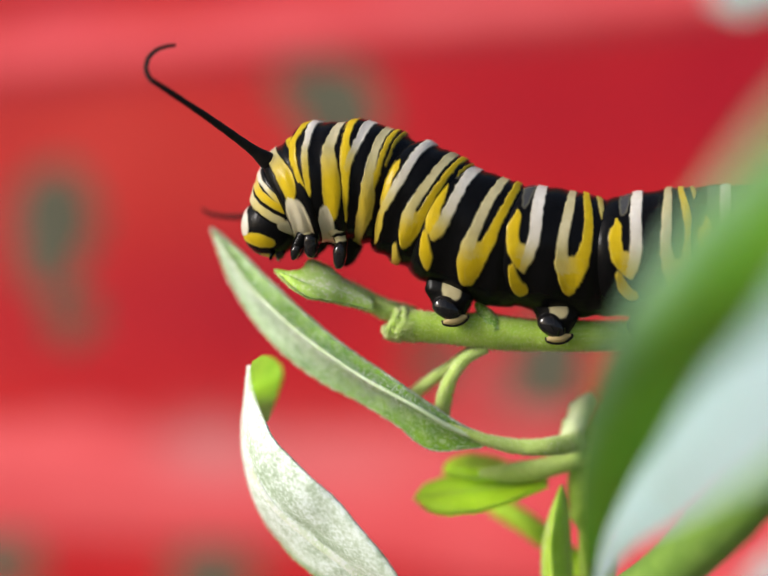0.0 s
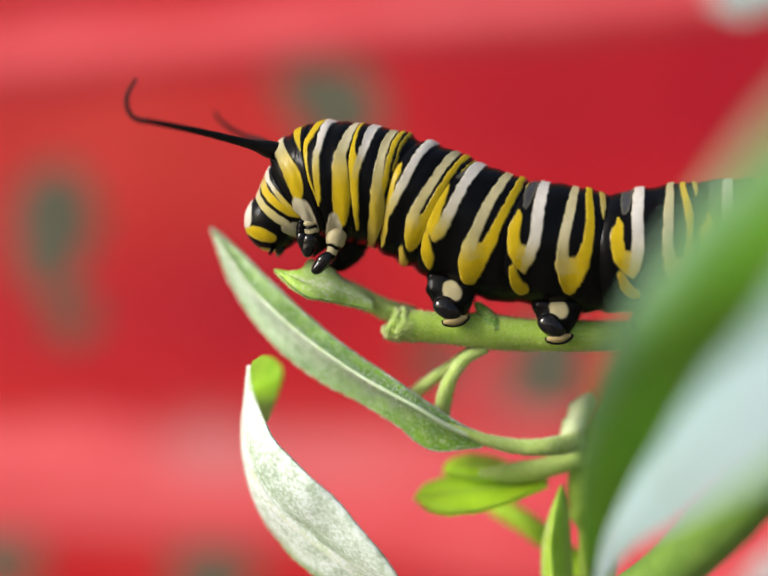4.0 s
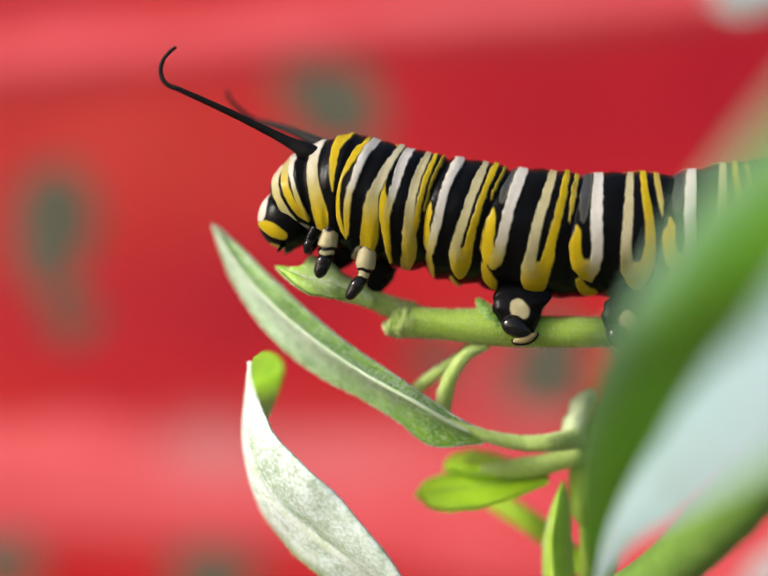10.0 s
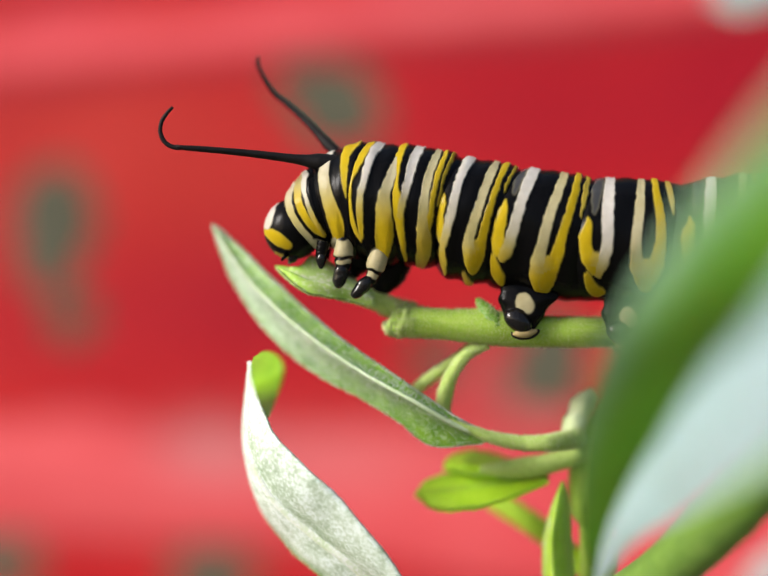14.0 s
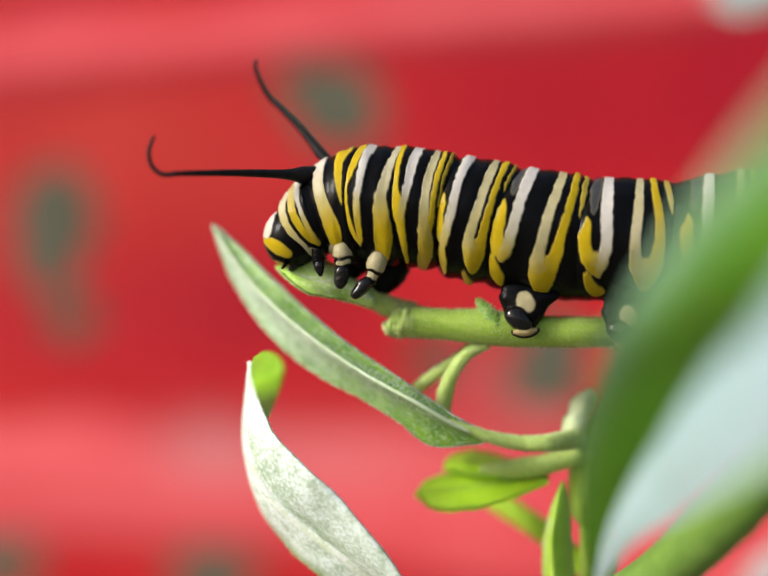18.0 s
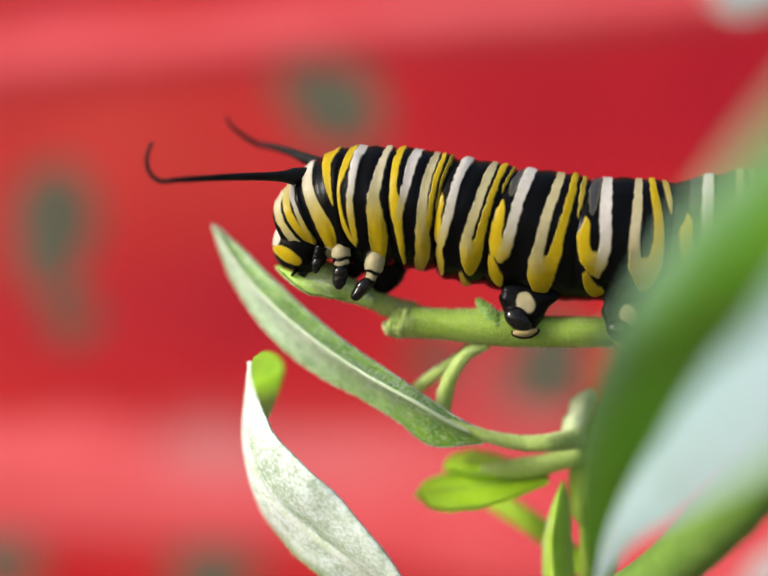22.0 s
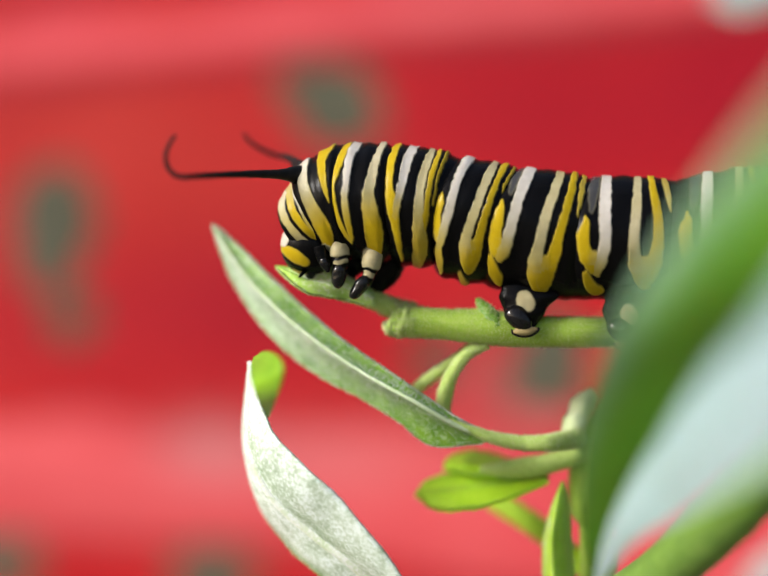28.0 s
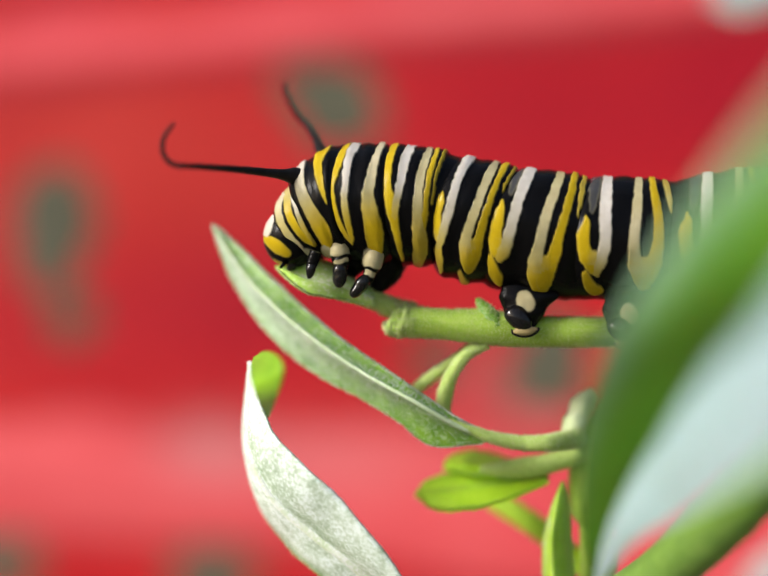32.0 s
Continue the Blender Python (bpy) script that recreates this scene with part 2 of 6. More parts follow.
def panel():
    """A perforated plastic panel: a moulded sheet with oval openings, and two sloping ledges along it."""
    box = thing("plastic_panel", Vector((0, 0.26, 0)), "glossy red perforated plastic panel standing behind the plant", "panel")
    k = U * 330.0 / 70.0
    cols, rows, thick = 150, 130, 0.0025
    lo_a, hi_a, lo_b, hi_b = -900, 2500, 588 + 0.302 / k, -700
    holes = [(118, 455, 88, 130, 0.1), (678, 208, 128, 90, 0.6), (1115, 775, 88, 138, 0.1), (5, 1125, 80, 90, 0.0), (150, 650, 54, 48, 0.0),
             (440, 1175, 100, 66, 0.0), (890, 735, 62, 46, 0.3), (860, 0, 130, 55, 0.1), (1300, 20, 90, 40, 0.0)]
    verts, index, faces = [], {}, []
    cells = []
    for i in range(cols):
        for j in range(rows):
            a, b = lo_a + (hi_a - lo_a) * (i + 0.5) / cols, lo_b + (hi_b - lo_b) * (j + 0.5) / rows
            if all(oval_miss(h, a, b)[0] >= 1 for h in holes):
                cells.append((i, j))
    kept = set(cells)

    def corner(i, j):
        if (i, j) not in index:
            a, b = lo_a + (hi_a - lo_a) * i / cols, lo_b + (hi_b - lo_b) * j / rows
            rim = not all(c in kept for c in ((i, j), (i - 1, j), (i, j - 1), (i - 1, j - 1)))
            if rim and 0 < i < cols and 0 < j < rows:
                h = min(holes, key=lambda q: abs(oval_miss(q, a, b)[0] - 1))
                m, x, y = oval_miss(h, a, b)
                x, y = x / m, y / m
                a, b = h[0] + x * math.cos(h[4]) - y * math.sin(h[4]), h[1] + x * math.sin(h[4]) + y * math.cos(h[4])
            index[i, j] = len(verts)
            bow = 0.0005 * noise.noise(Vector((a * 0.004, b * 0.004, 0)))
            verts.append(((a - HUB.x) * k, bow, 0.3 + (HUB.y - b) * k))
        return index[i, j]

    for i, j in cells:
        faces.append((corner(i, j), corner(i + 1, j), corner(i + 1, j + 1), corner(i, j + 1)))
    bm = bmesh.new()
    bv = [bm.verts.new(v) for v in verts]
    for f in faces:
        bm.faces.new([bv[q] for q in f])
    bmesh.ops.recalc_face_normals(bm, faces=bm.faces)
    bmesh.ops.solidify(bm, geom=list(bm.faces), thickness=thick)
    me = bpy.data.meshes.new("wall")
    bm.to_mesh(me)
    bm.free()
    me.materials.append(RED)
    me.polygons.foreach_set("use_smooth", [False] * len(me.polygons))
    tinted(me, k)
    part("wall", me, box)
    # ledges: a long slope towards the sky and a short rounded return below it; their paler red has sky sheen painted in
    for b0, b1, slope, lower, out, mat in ((30, 135, -0.10, -0.10, 0.0022, SHEEN_RED), (-20, 165, -0.10, -0.10, 0.0012, FAINT_SHEEN_RED), (800, 1105, 0.05, 0.05, 0.0012, SHEEN_RED), (870, 1055, 0.05, 0.20, 0.0022, SHEEN_RED)):
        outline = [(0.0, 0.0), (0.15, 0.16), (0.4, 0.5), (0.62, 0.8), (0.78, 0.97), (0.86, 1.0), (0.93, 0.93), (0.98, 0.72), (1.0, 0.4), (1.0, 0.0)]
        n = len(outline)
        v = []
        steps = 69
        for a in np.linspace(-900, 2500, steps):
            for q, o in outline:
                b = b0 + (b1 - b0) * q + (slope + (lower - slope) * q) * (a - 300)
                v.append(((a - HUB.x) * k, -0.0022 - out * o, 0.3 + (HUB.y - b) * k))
        f = [(r * n + q, r * n + n + q, r * n + n + q + 1, r * n + q + 1) for r in range(steps - 1) for q in range(n - 1)]
        f += [tuple(range(n)), tuple(range(steps * n - 1, steps * n - n - 1, -1)), tuple(r * n for r in range(steps)) + tuple(r * n + n - 1 for r in range(steps - 1, -1, -1))]
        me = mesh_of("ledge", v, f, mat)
        tinted(me, k, (0.0, 1.0, 0.25))
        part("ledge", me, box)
    return box


panel()


# ---- the plant ----
PLANT = thing("milkweed_plant", Vector((at(1215, 0, 0).x, 0, 0)),
              "green milkweed plant with chewed twig and downy narrow leaves", "plant")
ROOT = PLANT.location.copy()


def stem(name, points, sides=18, rough=0.05, mat=None, n=24, flat=1.0, parent=None, label=""):
    """points: (a, b, depth in mm, radius in elevation units)."""
    q = spline(points, n)
    verts, faces = tube([at(p[0], p[1], p[2]) for p in q], [p[3] * U for p in q], sides, True, rough, points[0][0] * 0.01, ROOT, flat)
    return part(name, mesh_of(name, verts, faces, mat or STEM), parent or PLANT, label)


RIMS = {}


def leaf(name, upper, rib, lower, mat, n=72, m=9, thick=0.00022, wool_or_light=(0.0, 0.0), rib_wool=0.6, arch=0.0003, wave=0.4, seed=0.0, label="", turn=1, fore=1.0, across=(1, 1), hind=None, ridge=None, rib_down=0.0, rag=1.0):
    """A blade between its two edges and its midrib, each a list of (a, b, depth); the two halves meet at the rib in a shallow fold."""
    E1, R, E2 = (spline(v, n) for v in (upper, rib, lower))
    verts, wool_or_lights = [], []
    cols = 2 * m + 1
    for i in range(n):
        s = i / (n - 1)
        e1, r, e2 = at(*E1[i]), at(*R[i]), at(*E2[i])
        nrm = (e1 - e2).cross(R_way(R, i)).normalized() * turn
        for j in range(cols):
            f = (j - m) / m
            edge = e1 if f < 0 else e2
            p = r.lerp(edge, abs(f))
            p += nrm * (arch * math.sin(math.pi * abs(f)) * min(1, 4 * s, 4 * (1 - s)))
            p += nrm * wave * 0.0003 * abs(f) * noise.noise(Vector((s * 9 + seed, f * 2, seed)))
            if abs(f) == 1:
                p += (edge - r) * 0.05 * noise.noise(Vector((s * 40, f + seed, 3))) * rag
            verts.append((p, nrm))
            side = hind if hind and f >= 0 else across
            w = float(np.interp(s, np.linspace(0, 1, len(wool_or_light)), wool_or_light))
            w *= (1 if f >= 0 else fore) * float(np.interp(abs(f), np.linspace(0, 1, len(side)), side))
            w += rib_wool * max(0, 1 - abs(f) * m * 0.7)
            wool_or_lights.append(max(0, min(1, w)))
    top = [p + v * (thick / 2) - ROOT for p, v in verts]
    low = [p - v * (thick / 2) - ROOT for p, v in verts]
    # the midrib stands out on the lower face as a rounded ridge
    faces = []
    N = len(top)
    for i in range(n - 1):
        for j in range(cols - 1):
            a = i * cols + j
            faces.append((a, a + 1, a + cols + 1, a + cols))
            faces.append((N + a, N + a + cols, N + a + cols + 1, N + a + 1))
    rim = len(faces)
    for i in range(n - 1):
        for j in (0, cols - 1):
            a = i * cols + j
            faces.append((a, a + cols, N + a + cols, N + a))
    for i in (0, n - 1):
        for j in range(cols - 1):
            a = i * cols + j
            faces.append((a, N + a, N + a + 1, a + 1))
    me = mesh_of(name, top + low, faces, mat)
    col = me.color_attributes.new("wool_or_light", "FLOAT_COLOR", "POINT")
    col.data.foreach_set("color", [c for w in wool_or_lights + wool_or_lights for c in (w, w, w, 1)])
    ob = part(name, me, PLANT, label)
    RIMS[ob.name] = range(rim, rim + 2 * n - 2)
    if ridge:
        q = list(range(2, n - 1))
        v, f = tube([at(R[i][0], R[i][1], R[i][2] - 0.12) - ROOT for i in q], [U * (ridge[0] + (ridge[1] - ridge[0]) * i / n) for i in q], 12, True, 0.08, seed)
        rib_me = mesh_of("midrib", v, f, MIDRIB)
        down = rib_me.color_attributes.new("wool_or_light", "FLOAT_COLOR", "POINT")
        down.data.foreach_set("color", [rib_down, rib_down, rib_down, 1.0] * len(v))
        part("midrib", rib_me, ob)
    return ob


def R_way(R, i):
    a, b = at(*R[max(i - 1, 0)]), at(*R[min(i + 1, len(R) - 1)])
    return (b - a).normalized()


def plant():
    # upright main stem, from the ground to the node hidden by the broad leaf
    base = [(at(1215, 1176, 4).x, 0.004, z, r) for z, r in ((-0.004, 0.0022), (0.1, 0.0020), (0.2, 0.0017))]
    top = [(*at(a, b, 4), r * U) for a, b, r in ((1222, 1240, 40), (1196, 1050, 36), (1200, 930, 30), (1290, 790, 28), (1380, 690, 30))]
    q = spline(base + top, 60)
    v, f = tube([p[:3] for p in q], [p[3] for p in q], 18, True, 0.05, 0, ROOT)
    part("main_stem", mesh_of("main_stem", v, f, STEM), PLANT)
    # the twig on which the caterpillar sits: a cut branch with a chewed leaf base beyond the cut
    stem("twig", [(802, 654, 0, 32), (850, 657, 0, 32), (900, 661, 0, 31), (950, 664, 0, 34), (990, 667, 0, 37), (1035, 672, 0, 35), (1090, 676, 0, 32), (1200, 678, 0, 31), (1330, 680, 2, 31), (1460, 685, 5, 30), (1600, 690, 8, 30)], n=80, rough=0.03, label="pale green downy twig with a cut end")
    stem("cut_rim", [(796, 648, 0, 26), (800, 650, 0, 31), (810, 653, 0, 33), (826, 655, 0, 33), (850, 657, 0, 30)], n=22, rough=0.22, mat=PALE_STEM, label="ragged pale rim of the cut")
    stem("twig_end", [(845, 636, 1, 18), (800, 628, 1, 20), (760, 610, 1, 19), (715, 588, 1, 20), (660, 560, 1, 14)], n=30, mat=PALE_STEM)
    leaf("chewed_leaf", [(765, 598, 1), (705, 562, 1), (668, 534, 0.8), (634, 524, 0.6), (614, 546, 0.4), (590, 551, 0.2), (562, 541, 0)],
         [(765, 612, 0), (705, 590, -0.2), (665, 576, -0.4), (632, 572, -0.5), (606, 564, -0.4), (588, 558, -0.2), (563, 544, 0)],
         [(765, 628, 0), (705, 613, -0.4), (665, 606, -0.9), (630, 599, -1.2), (602, 583, -1.0), (582, 565, -0.5), (563, 547, 0)], CHEWED, 48, 7, wool_or_light=(0.35, 0.55, 0.6, 0.4, 0.05, 0.0, 0.0), hind=(1, 0.8, 0.3), seed=3)
    stem("notched_bract", [(1008, 668, -0.3, 28), (998, 646, -0.3, 22), (986, 626, -0.3, 13), (972, 610, -0.3, 3)], n=18, rough=0.25, mat=LEAF)
    # forked leaf stalk under the twig
    stem("leaf_stalk", [(995, 702, 0, 11), (955, 722, 0, 12), (925, 760, 0, 13), (908, 810, 1, 16), (905, 850, 2, 12)], rough=0.03, mat=PALE_STEM)
    stem("leaf_stalk", [(965, 706, 1, 10), (930, 735, 1, 11), (890, 763, 2, 12), (858, 788, 3, 12), (835, 810, 4, 11)], rough=0.03, mat=PALE_STEM)
    # long narrow leaf
    leaf("narrow_leaf", [(433, 457, 4.5), (482, 497, 4), (554, 566, 2.6), (655, 658, 1.2), (754, 732, 0.4), (853, 798, -0.4), (930, 850, -0.3), (990, 880, 0)],
         [(434, 460, 4.5), (500, 560, 3.2), (570, 634, 1.6), (650, 700, 0.5), (750, 767, -0.4), (850, 822, -1), (930, 868, -0.5), (1000, 895, 0)],
         [(435, 463, 4.5), (474, 570, 5.0), (548, 680, 4.0), (640, 758, 2.9), (730, 808, 1.8), (812, 858, 0.8), (880, 908, 0.2), (985, 905, 0)], LEAF, 100, 12, wool_or_light=(0.85, 0.85, 0.65, 0.3, 0.08, 0.0, 0.0), fore=0.26, across=(1.2, 0.6, 0.7, 1.0, 1.5), hind=(1.2, 0.9, 1, 0.9, 0.5), ridge=(3.0, 5.0), rib_down=0.2, rag=0.5, seed=1, label="narrow downy leaf with a pale midrib")
    stem("leaf_stalk", [(872, 840, -0.3, 2), (902, 853, -0.4, 4), (932, 866, -0.45, 6), (968, 880, -0.3, 9), (1005, 893, -0.2, 12), (1060, 904, 0, 15), (1120, 904, 0, 17), (1185, 893, 2, 21)], rough=0.04, mat=PALE_STEM)
    # leaf with a curled tip
    leaf("curled_leaf", [(518, 742, -1), (533, 820, -2), (563, 890, -3), (640, 970, -4), (705, 1030, -4), (785, 1130, -4), (850, 1220, -3), (930, 1330, 2)],
         [(511, 738, 0), (507, 850, -0.5), (514, 930, -1), (560, 1020, -1), (640, 1090, -1), (720, 1150, -1), (800, 1220, 0), (920, 1335, 2)],
         [(508, 742, 1), (502, 850, 3), (510, 955, 3), (540, 1050, 3), (592, 1120, 2), (655, 1175, 1), (760, 1252, 1), (910, 1340, 2)], BACKSIDE, 90, 10, wool_or_light=(1.0, 1.0, 1.0, 0.9, 0.75), across=(1, 0.55, 0.8, 1.1, 1.3, 1.1), hind=(1, 1.0, 1.1, 1.0, 0.7, 0.3, 0.0), rib_wool=0.8, ridge=(3.0, 16.0), rib_down=1.0, rag=0.3, thick=0.00014, arch=-0.0003, seed=2, label="silvery leaf underside with a curled green tip")
    leaf("leaf_tip", [(550, 850, -4.5), (565, 812, -8.2), (577, 770, -9.6), (578, 742, -9.4), (562, 723, -8.0), (540, 718, -5.0), (520, 729, -1.0)], [(548, 850, -4.5), (548, 815, -7.6), (547, 780, -8.6), (545, 758, -8.2), (537, 742, -6.4), (528, 734, -3.8), (519, 730, -1.0)],
         [(544, 850, -4.5), (529, 818, -6.8), (518, 790, -7.4), (514, 770, -6.6), (514, 752, -4.8), (516, 740, -3.0), (518, 731, -1.0)], LIME, 40, 6, wool_or_light=(0, 0), rib_wool=0, arch=0.0, wave=0.1, thick=0.0001, seed=5)
    # young shoots at the node
    stem("young_shoot", [(1220, 915, 3, 20), (1110, 948, 3, 23), (1040, 958, 3, 21), (980, 958, 3, 8)], mat=PALE_STEM)
    leaf("young_leaf", [(1120, 960, 5), (1000, 958, 6.5), (930, 965, 7), (880, 980, 6.5), (850, 1005, 5)], [(1120, 980, 3), (1000, 990, 3.5), (930, 1000, 4), (880, 1005, 4.5), (848, 1010, 5)],
         [(1120, 985, 2.5), (1020, 1025, 2), (940, 1042, 2), (885, 1038, 3), (850, 1015, 5)], SHOOT, 40, 7, wool_or_light=(0, 0), rib_wool=0.1, seed=6)
    leaf("young_leaf", [(1060, 945, 7), (990, 925, 8.5), (950, 925, 8.5), (920, 940, 7.5), (905, 955, 6)], [(1060, 955, 4), (990, 948, 5), (950, 948, 5), (920, 952, 6), (905, 957, 6)],
         [(1060, 965, 3), (990, 975, 3.5), (950, 968, 4), (925, 962, 5), (905, 959, 6)], SHOOT, 30, 6, wool_or_light=(0, 0), rib_wool=0.1, seed=7)
    leaf("hanging_leaf", [(1145, 985, 2), (1120, 1050, 2), (1107, 1120, 2), (1110, 1200, 2), (1130, 1300, 3)], [(1146, 985, 2), (1130, 1060, 0), (1125, 1120, 0), (1130, 1200, 0), (1140, 1300, 2)],
         [(1152, 985, 2), (1164, 1050, 2), (1168, 1120, 2), (1172, 1200, 2), (1150, 1300, 3)], SHOOT, 40, 6, wool_or_light=(0.35, 0.2), across=(0.3, 0.6, 1.6), rib_wool=0.35, seed=8)
    stem("side_stem", [(1010, 1020, 12, 26), (1080, 1065, 10, 26), (1150, 1120, 7, 26), (1230, 1190, 4, 26)], mat=SHOOT)
    stem("node_bud", [(1168, 900, 2, 18), (1172, 874, 2.5, 25), (1182, 850, 3, 24), (1194, 828, 3.5, 25), (1214, 806, 4, 16)], n=24, rough=0.2, mat=BUD)
    stem("leaf_node", [(1185, 945, 4, 16), (1190, 918, 4, 22), (1196, 890, 4, 22), (1204, 862, 4, 14)], n=16, rough=0.12, mat=STEM, label="swollen leaf node")
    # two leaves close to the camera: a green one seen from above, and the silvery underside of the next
    # sky sheen is painted along the front edge and upper end as a pale tone
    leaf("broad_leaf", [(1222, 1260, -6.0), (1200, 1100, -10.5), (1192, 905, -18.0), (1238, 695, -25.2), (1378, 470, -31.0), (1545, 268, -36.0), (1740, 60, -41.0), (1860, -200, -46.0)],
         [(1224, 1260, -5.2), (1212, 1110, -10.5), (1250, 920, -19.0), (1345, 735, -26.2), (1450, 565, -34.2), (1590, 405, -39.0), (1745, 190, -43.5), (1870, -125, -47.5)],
         [(1226, 1260, -4.5), (1226, 1120, -10.5), (1322, 945, -19.8), (1450, 775, -27.0), (1576, 656, -34.8), (1708, 526, -40.8), (1810, 310, -45.2), (1880, -50, -48.8)], BROAD, 80, 12, wool_or_light=(0, 0, 0.3, 0.8, 1.0, 1.0, 1.0, 1.0), rib_wool=0.0, across=(0, 0.05, 0.4, 0.9, 1.0), hind=(0, 0), arch=0.0, wave=0.0, seed=9, label="green leaf hanging close before the twig")
    # the blade pales upwards: its lit top is painted into the colour
    leaf("pale_leaf", [(1215, 1180, -11.2), (1252, 1060, -16.2), (1340, 905, -21.3), (1461, 741, -28.6), (1582, 626, -35.6), (1698, 498, -41.6), (1760, 300, -44.8)],
         [(1220, 1185, -11.2), (1270, 1082, -17.1), (1350, 970, -22.1), (1450, 853, -28.8), (1550, 752, -34.7), (1665, 610, -40.7), (1770, 400, -46.5)],
         [(1225, 1190, -11.2), (1300, 1105, -17.9), (1400, 1052, -23.0), (1500, 988, -29.7), (1600, 922, -34.7), (1720, 800, -41.4), (1800, 500, -48.2)], SILVER, 80, 12, wool_or_light=(0.25, 0.35, 0.7, 1.0), rib_wool=0.0, arch=0.0, wave=0.0, seed=10, label="silvery leaf underside close to the camera")
    leaf("back_leaf", [(1450, -12, 110), (1485, -45, 110), (1570, -85, 108), (1700, -130, 102)], [(1452, -7, 110), (1505, -10, 108), (1575, -35, 106), (1700, -70, 102)],
         [(1455, 1, 110), (1510, 26, 108), (1585, 5, 107), (1700, -30, 102)], SILVER, 40, 8, wool_or_light=(0.05, 0.1), seed=12)
    # this second one is added only to lighten the lower right corner
    leaf("back_leaf", [(1510, 1215, 110), (1542, 1165, 110), (1600, 1120, 110), (1700, 1080, 110)], [(1512, 1220, 110), (1550, 1190, 109), (1608, 1150, 108), (1700, 1115, 108)],
         [(1514, 1228, 110), (1560, 1216, 109), (1615, 1185, 107), (1700, 1155, 107)], SILVER, 40, 8, wool_or_light=(0.15, 0.2), seed=14)
    stem("side_stem", [(1215, 1260, -2, 46), (1330, 1186, -5, 48), (1432, 1100, -8, 51), (1500, 1035, -10, 51), (1560, 975, -11, 49), (1640, 893, -12, 46), (1760, 780, -13, 44)], n=40, mat=OLD_STEM)
    # stalks below the view that carry the leaves
    stem("petiole", [(1222, 1250, 4, 20), (1223, 1264, -2, 15), (1223, 1262, -6.5, 9)], mat=OLD_STEM)
    stem("petiole", [(1222, 1262, 4, 18), (1220, 1225, -5, 13), (1219, 1190, -11.4, 7)], mat=OLD_STEM)
    stem("petiole", [(912, 1334, 2, 8), (1060, 1334, 3, 14), (1215, 1322, 4, 18)], mat=STEM)
    stem("back_stem", [(1745, 4720, 105, 60), (1735, 3000, 105, 52), (1720, 1112, 106, 42), (1712, 500, 104, 36), (1700, -72, 102, 22)], n=40, mat=OLD_STEM)


def fuzz(host, count, length, seed, mat, thin=0.000019):
    """Fine white hairs that stand on a leaf or a stem."""
    rng = random.Random(seed)
    me = host.data
    rim = RIMS.get(host.name, ())
    areas = np.cumsum([f.area * (5.0 if f.index in rim else 1.0) for f in me.polygons])
    verts, faces = [], []
    for _ in range(count):
        f = me.polygons[int(np.searchsorted(areas, rng.random() * areas[-1]))]
        c = [me.vertices[q].co for q in f.vertices[:4]]
        p = c[0].lerp(c[1], rng.random()).lerp(c[2].lerp(c[-1], rng.random()), rng.random())
        way = (f.normal + Vector((rng.uniform(-0.7, 0.7), rng.uniform(-0.7, 0.7), rng.uniform(-0.7, 0.7)))).normalized()
        side = way.orthogonal().normalized() * thin
        other = way.cross(side)
        n = len(verts)
        verts += [p + side, p - side * 0.5 + other * 0.87, p - side * 0.5 - other * 0.87, p + way * length * rng.uniform(0.4, 1.0)]
        faces += [(n, n + 1, n + 3), (n + 1, n + 2, n + 3), (n + 2, n, n + 3)]
    ob = part("leaf_down", mesh_of("leaf_down", verts, faces, mat), PLANT)
    return tagged(ob, "fine white hairs", kind="stuff")


plant()
for host, count, length, thin in (("narrow_leaf", 15000, 0.00014, 0.000058), ("curled_leaf", 9000, 0.00028, 0.000026), ("twig", 9000, 0.00022, 0.000016), ("twig_end", 2600, 0.0003, 0.000017),
                                  ("chewed_leaf", 1500, 0.0002, 0.00002), ("leaf_stalk", 1400, 0.0002, 0.00002), ("leaf_stalk.001", 1200, 0.0002, 0.00002), ("leaf_stalk.002", 2400, 0.0002, 0.00002),
                                  ("notched_bract", 500, 0.0002, 0.00002), ("hanging_leaf", 900, 0.0002, 0.00002), ("node_bud", 900, 0.00025, 0.00002), ("cut_rim", 1600, 0.0003, 0.00002)):
    fuzz(bpy.data.objects[host], count, length, len(host) + count, DOWN if host in ("narrow_leaf", "curled_leaf", "hanging_leaf") else STEM_DOWN, thin)


# ---- the caterpillar ----
CATERPILLAR = thing("caterpillar", at(1000, 640, 0), "plump caterpillar banded black, white and yellow, feeding on the twig", "caterpillar")
HOME = CATERPILLAR.location.copy()
BLACK, GREY = (0.0035, 0.0035, 0.004), (0.045, 0.047, 0.052)
WHITE, CREAM, YELLOW = (0.53, 0.505, 0.47), (0.40, 0.35, 0.16), (0.45, 0.325, 0.009)
PLATE = (0.40, 0.355, 0.21)


def tone_of(tone):
    """Pigment on a scale from white (0) over cream (0.5) to yellow (1); below nought the slate grey of the folds."""
    if tone < -0.5:
        return GREY
    tone = min(1.0, max(0.0, tone))
    lo, hi, f = (WHITE, CREAM, tone * 2) if tone < 0.5 else (CREAM, YELLOW, tone * 2 - 1)
    return tuple(x + (y - x) * f for x, y in zip(lo, hi))


def moved(bands, da, db):
    return [[(a + da, b + db, w, tone) for a, b, w, tone in band] for band in bands]


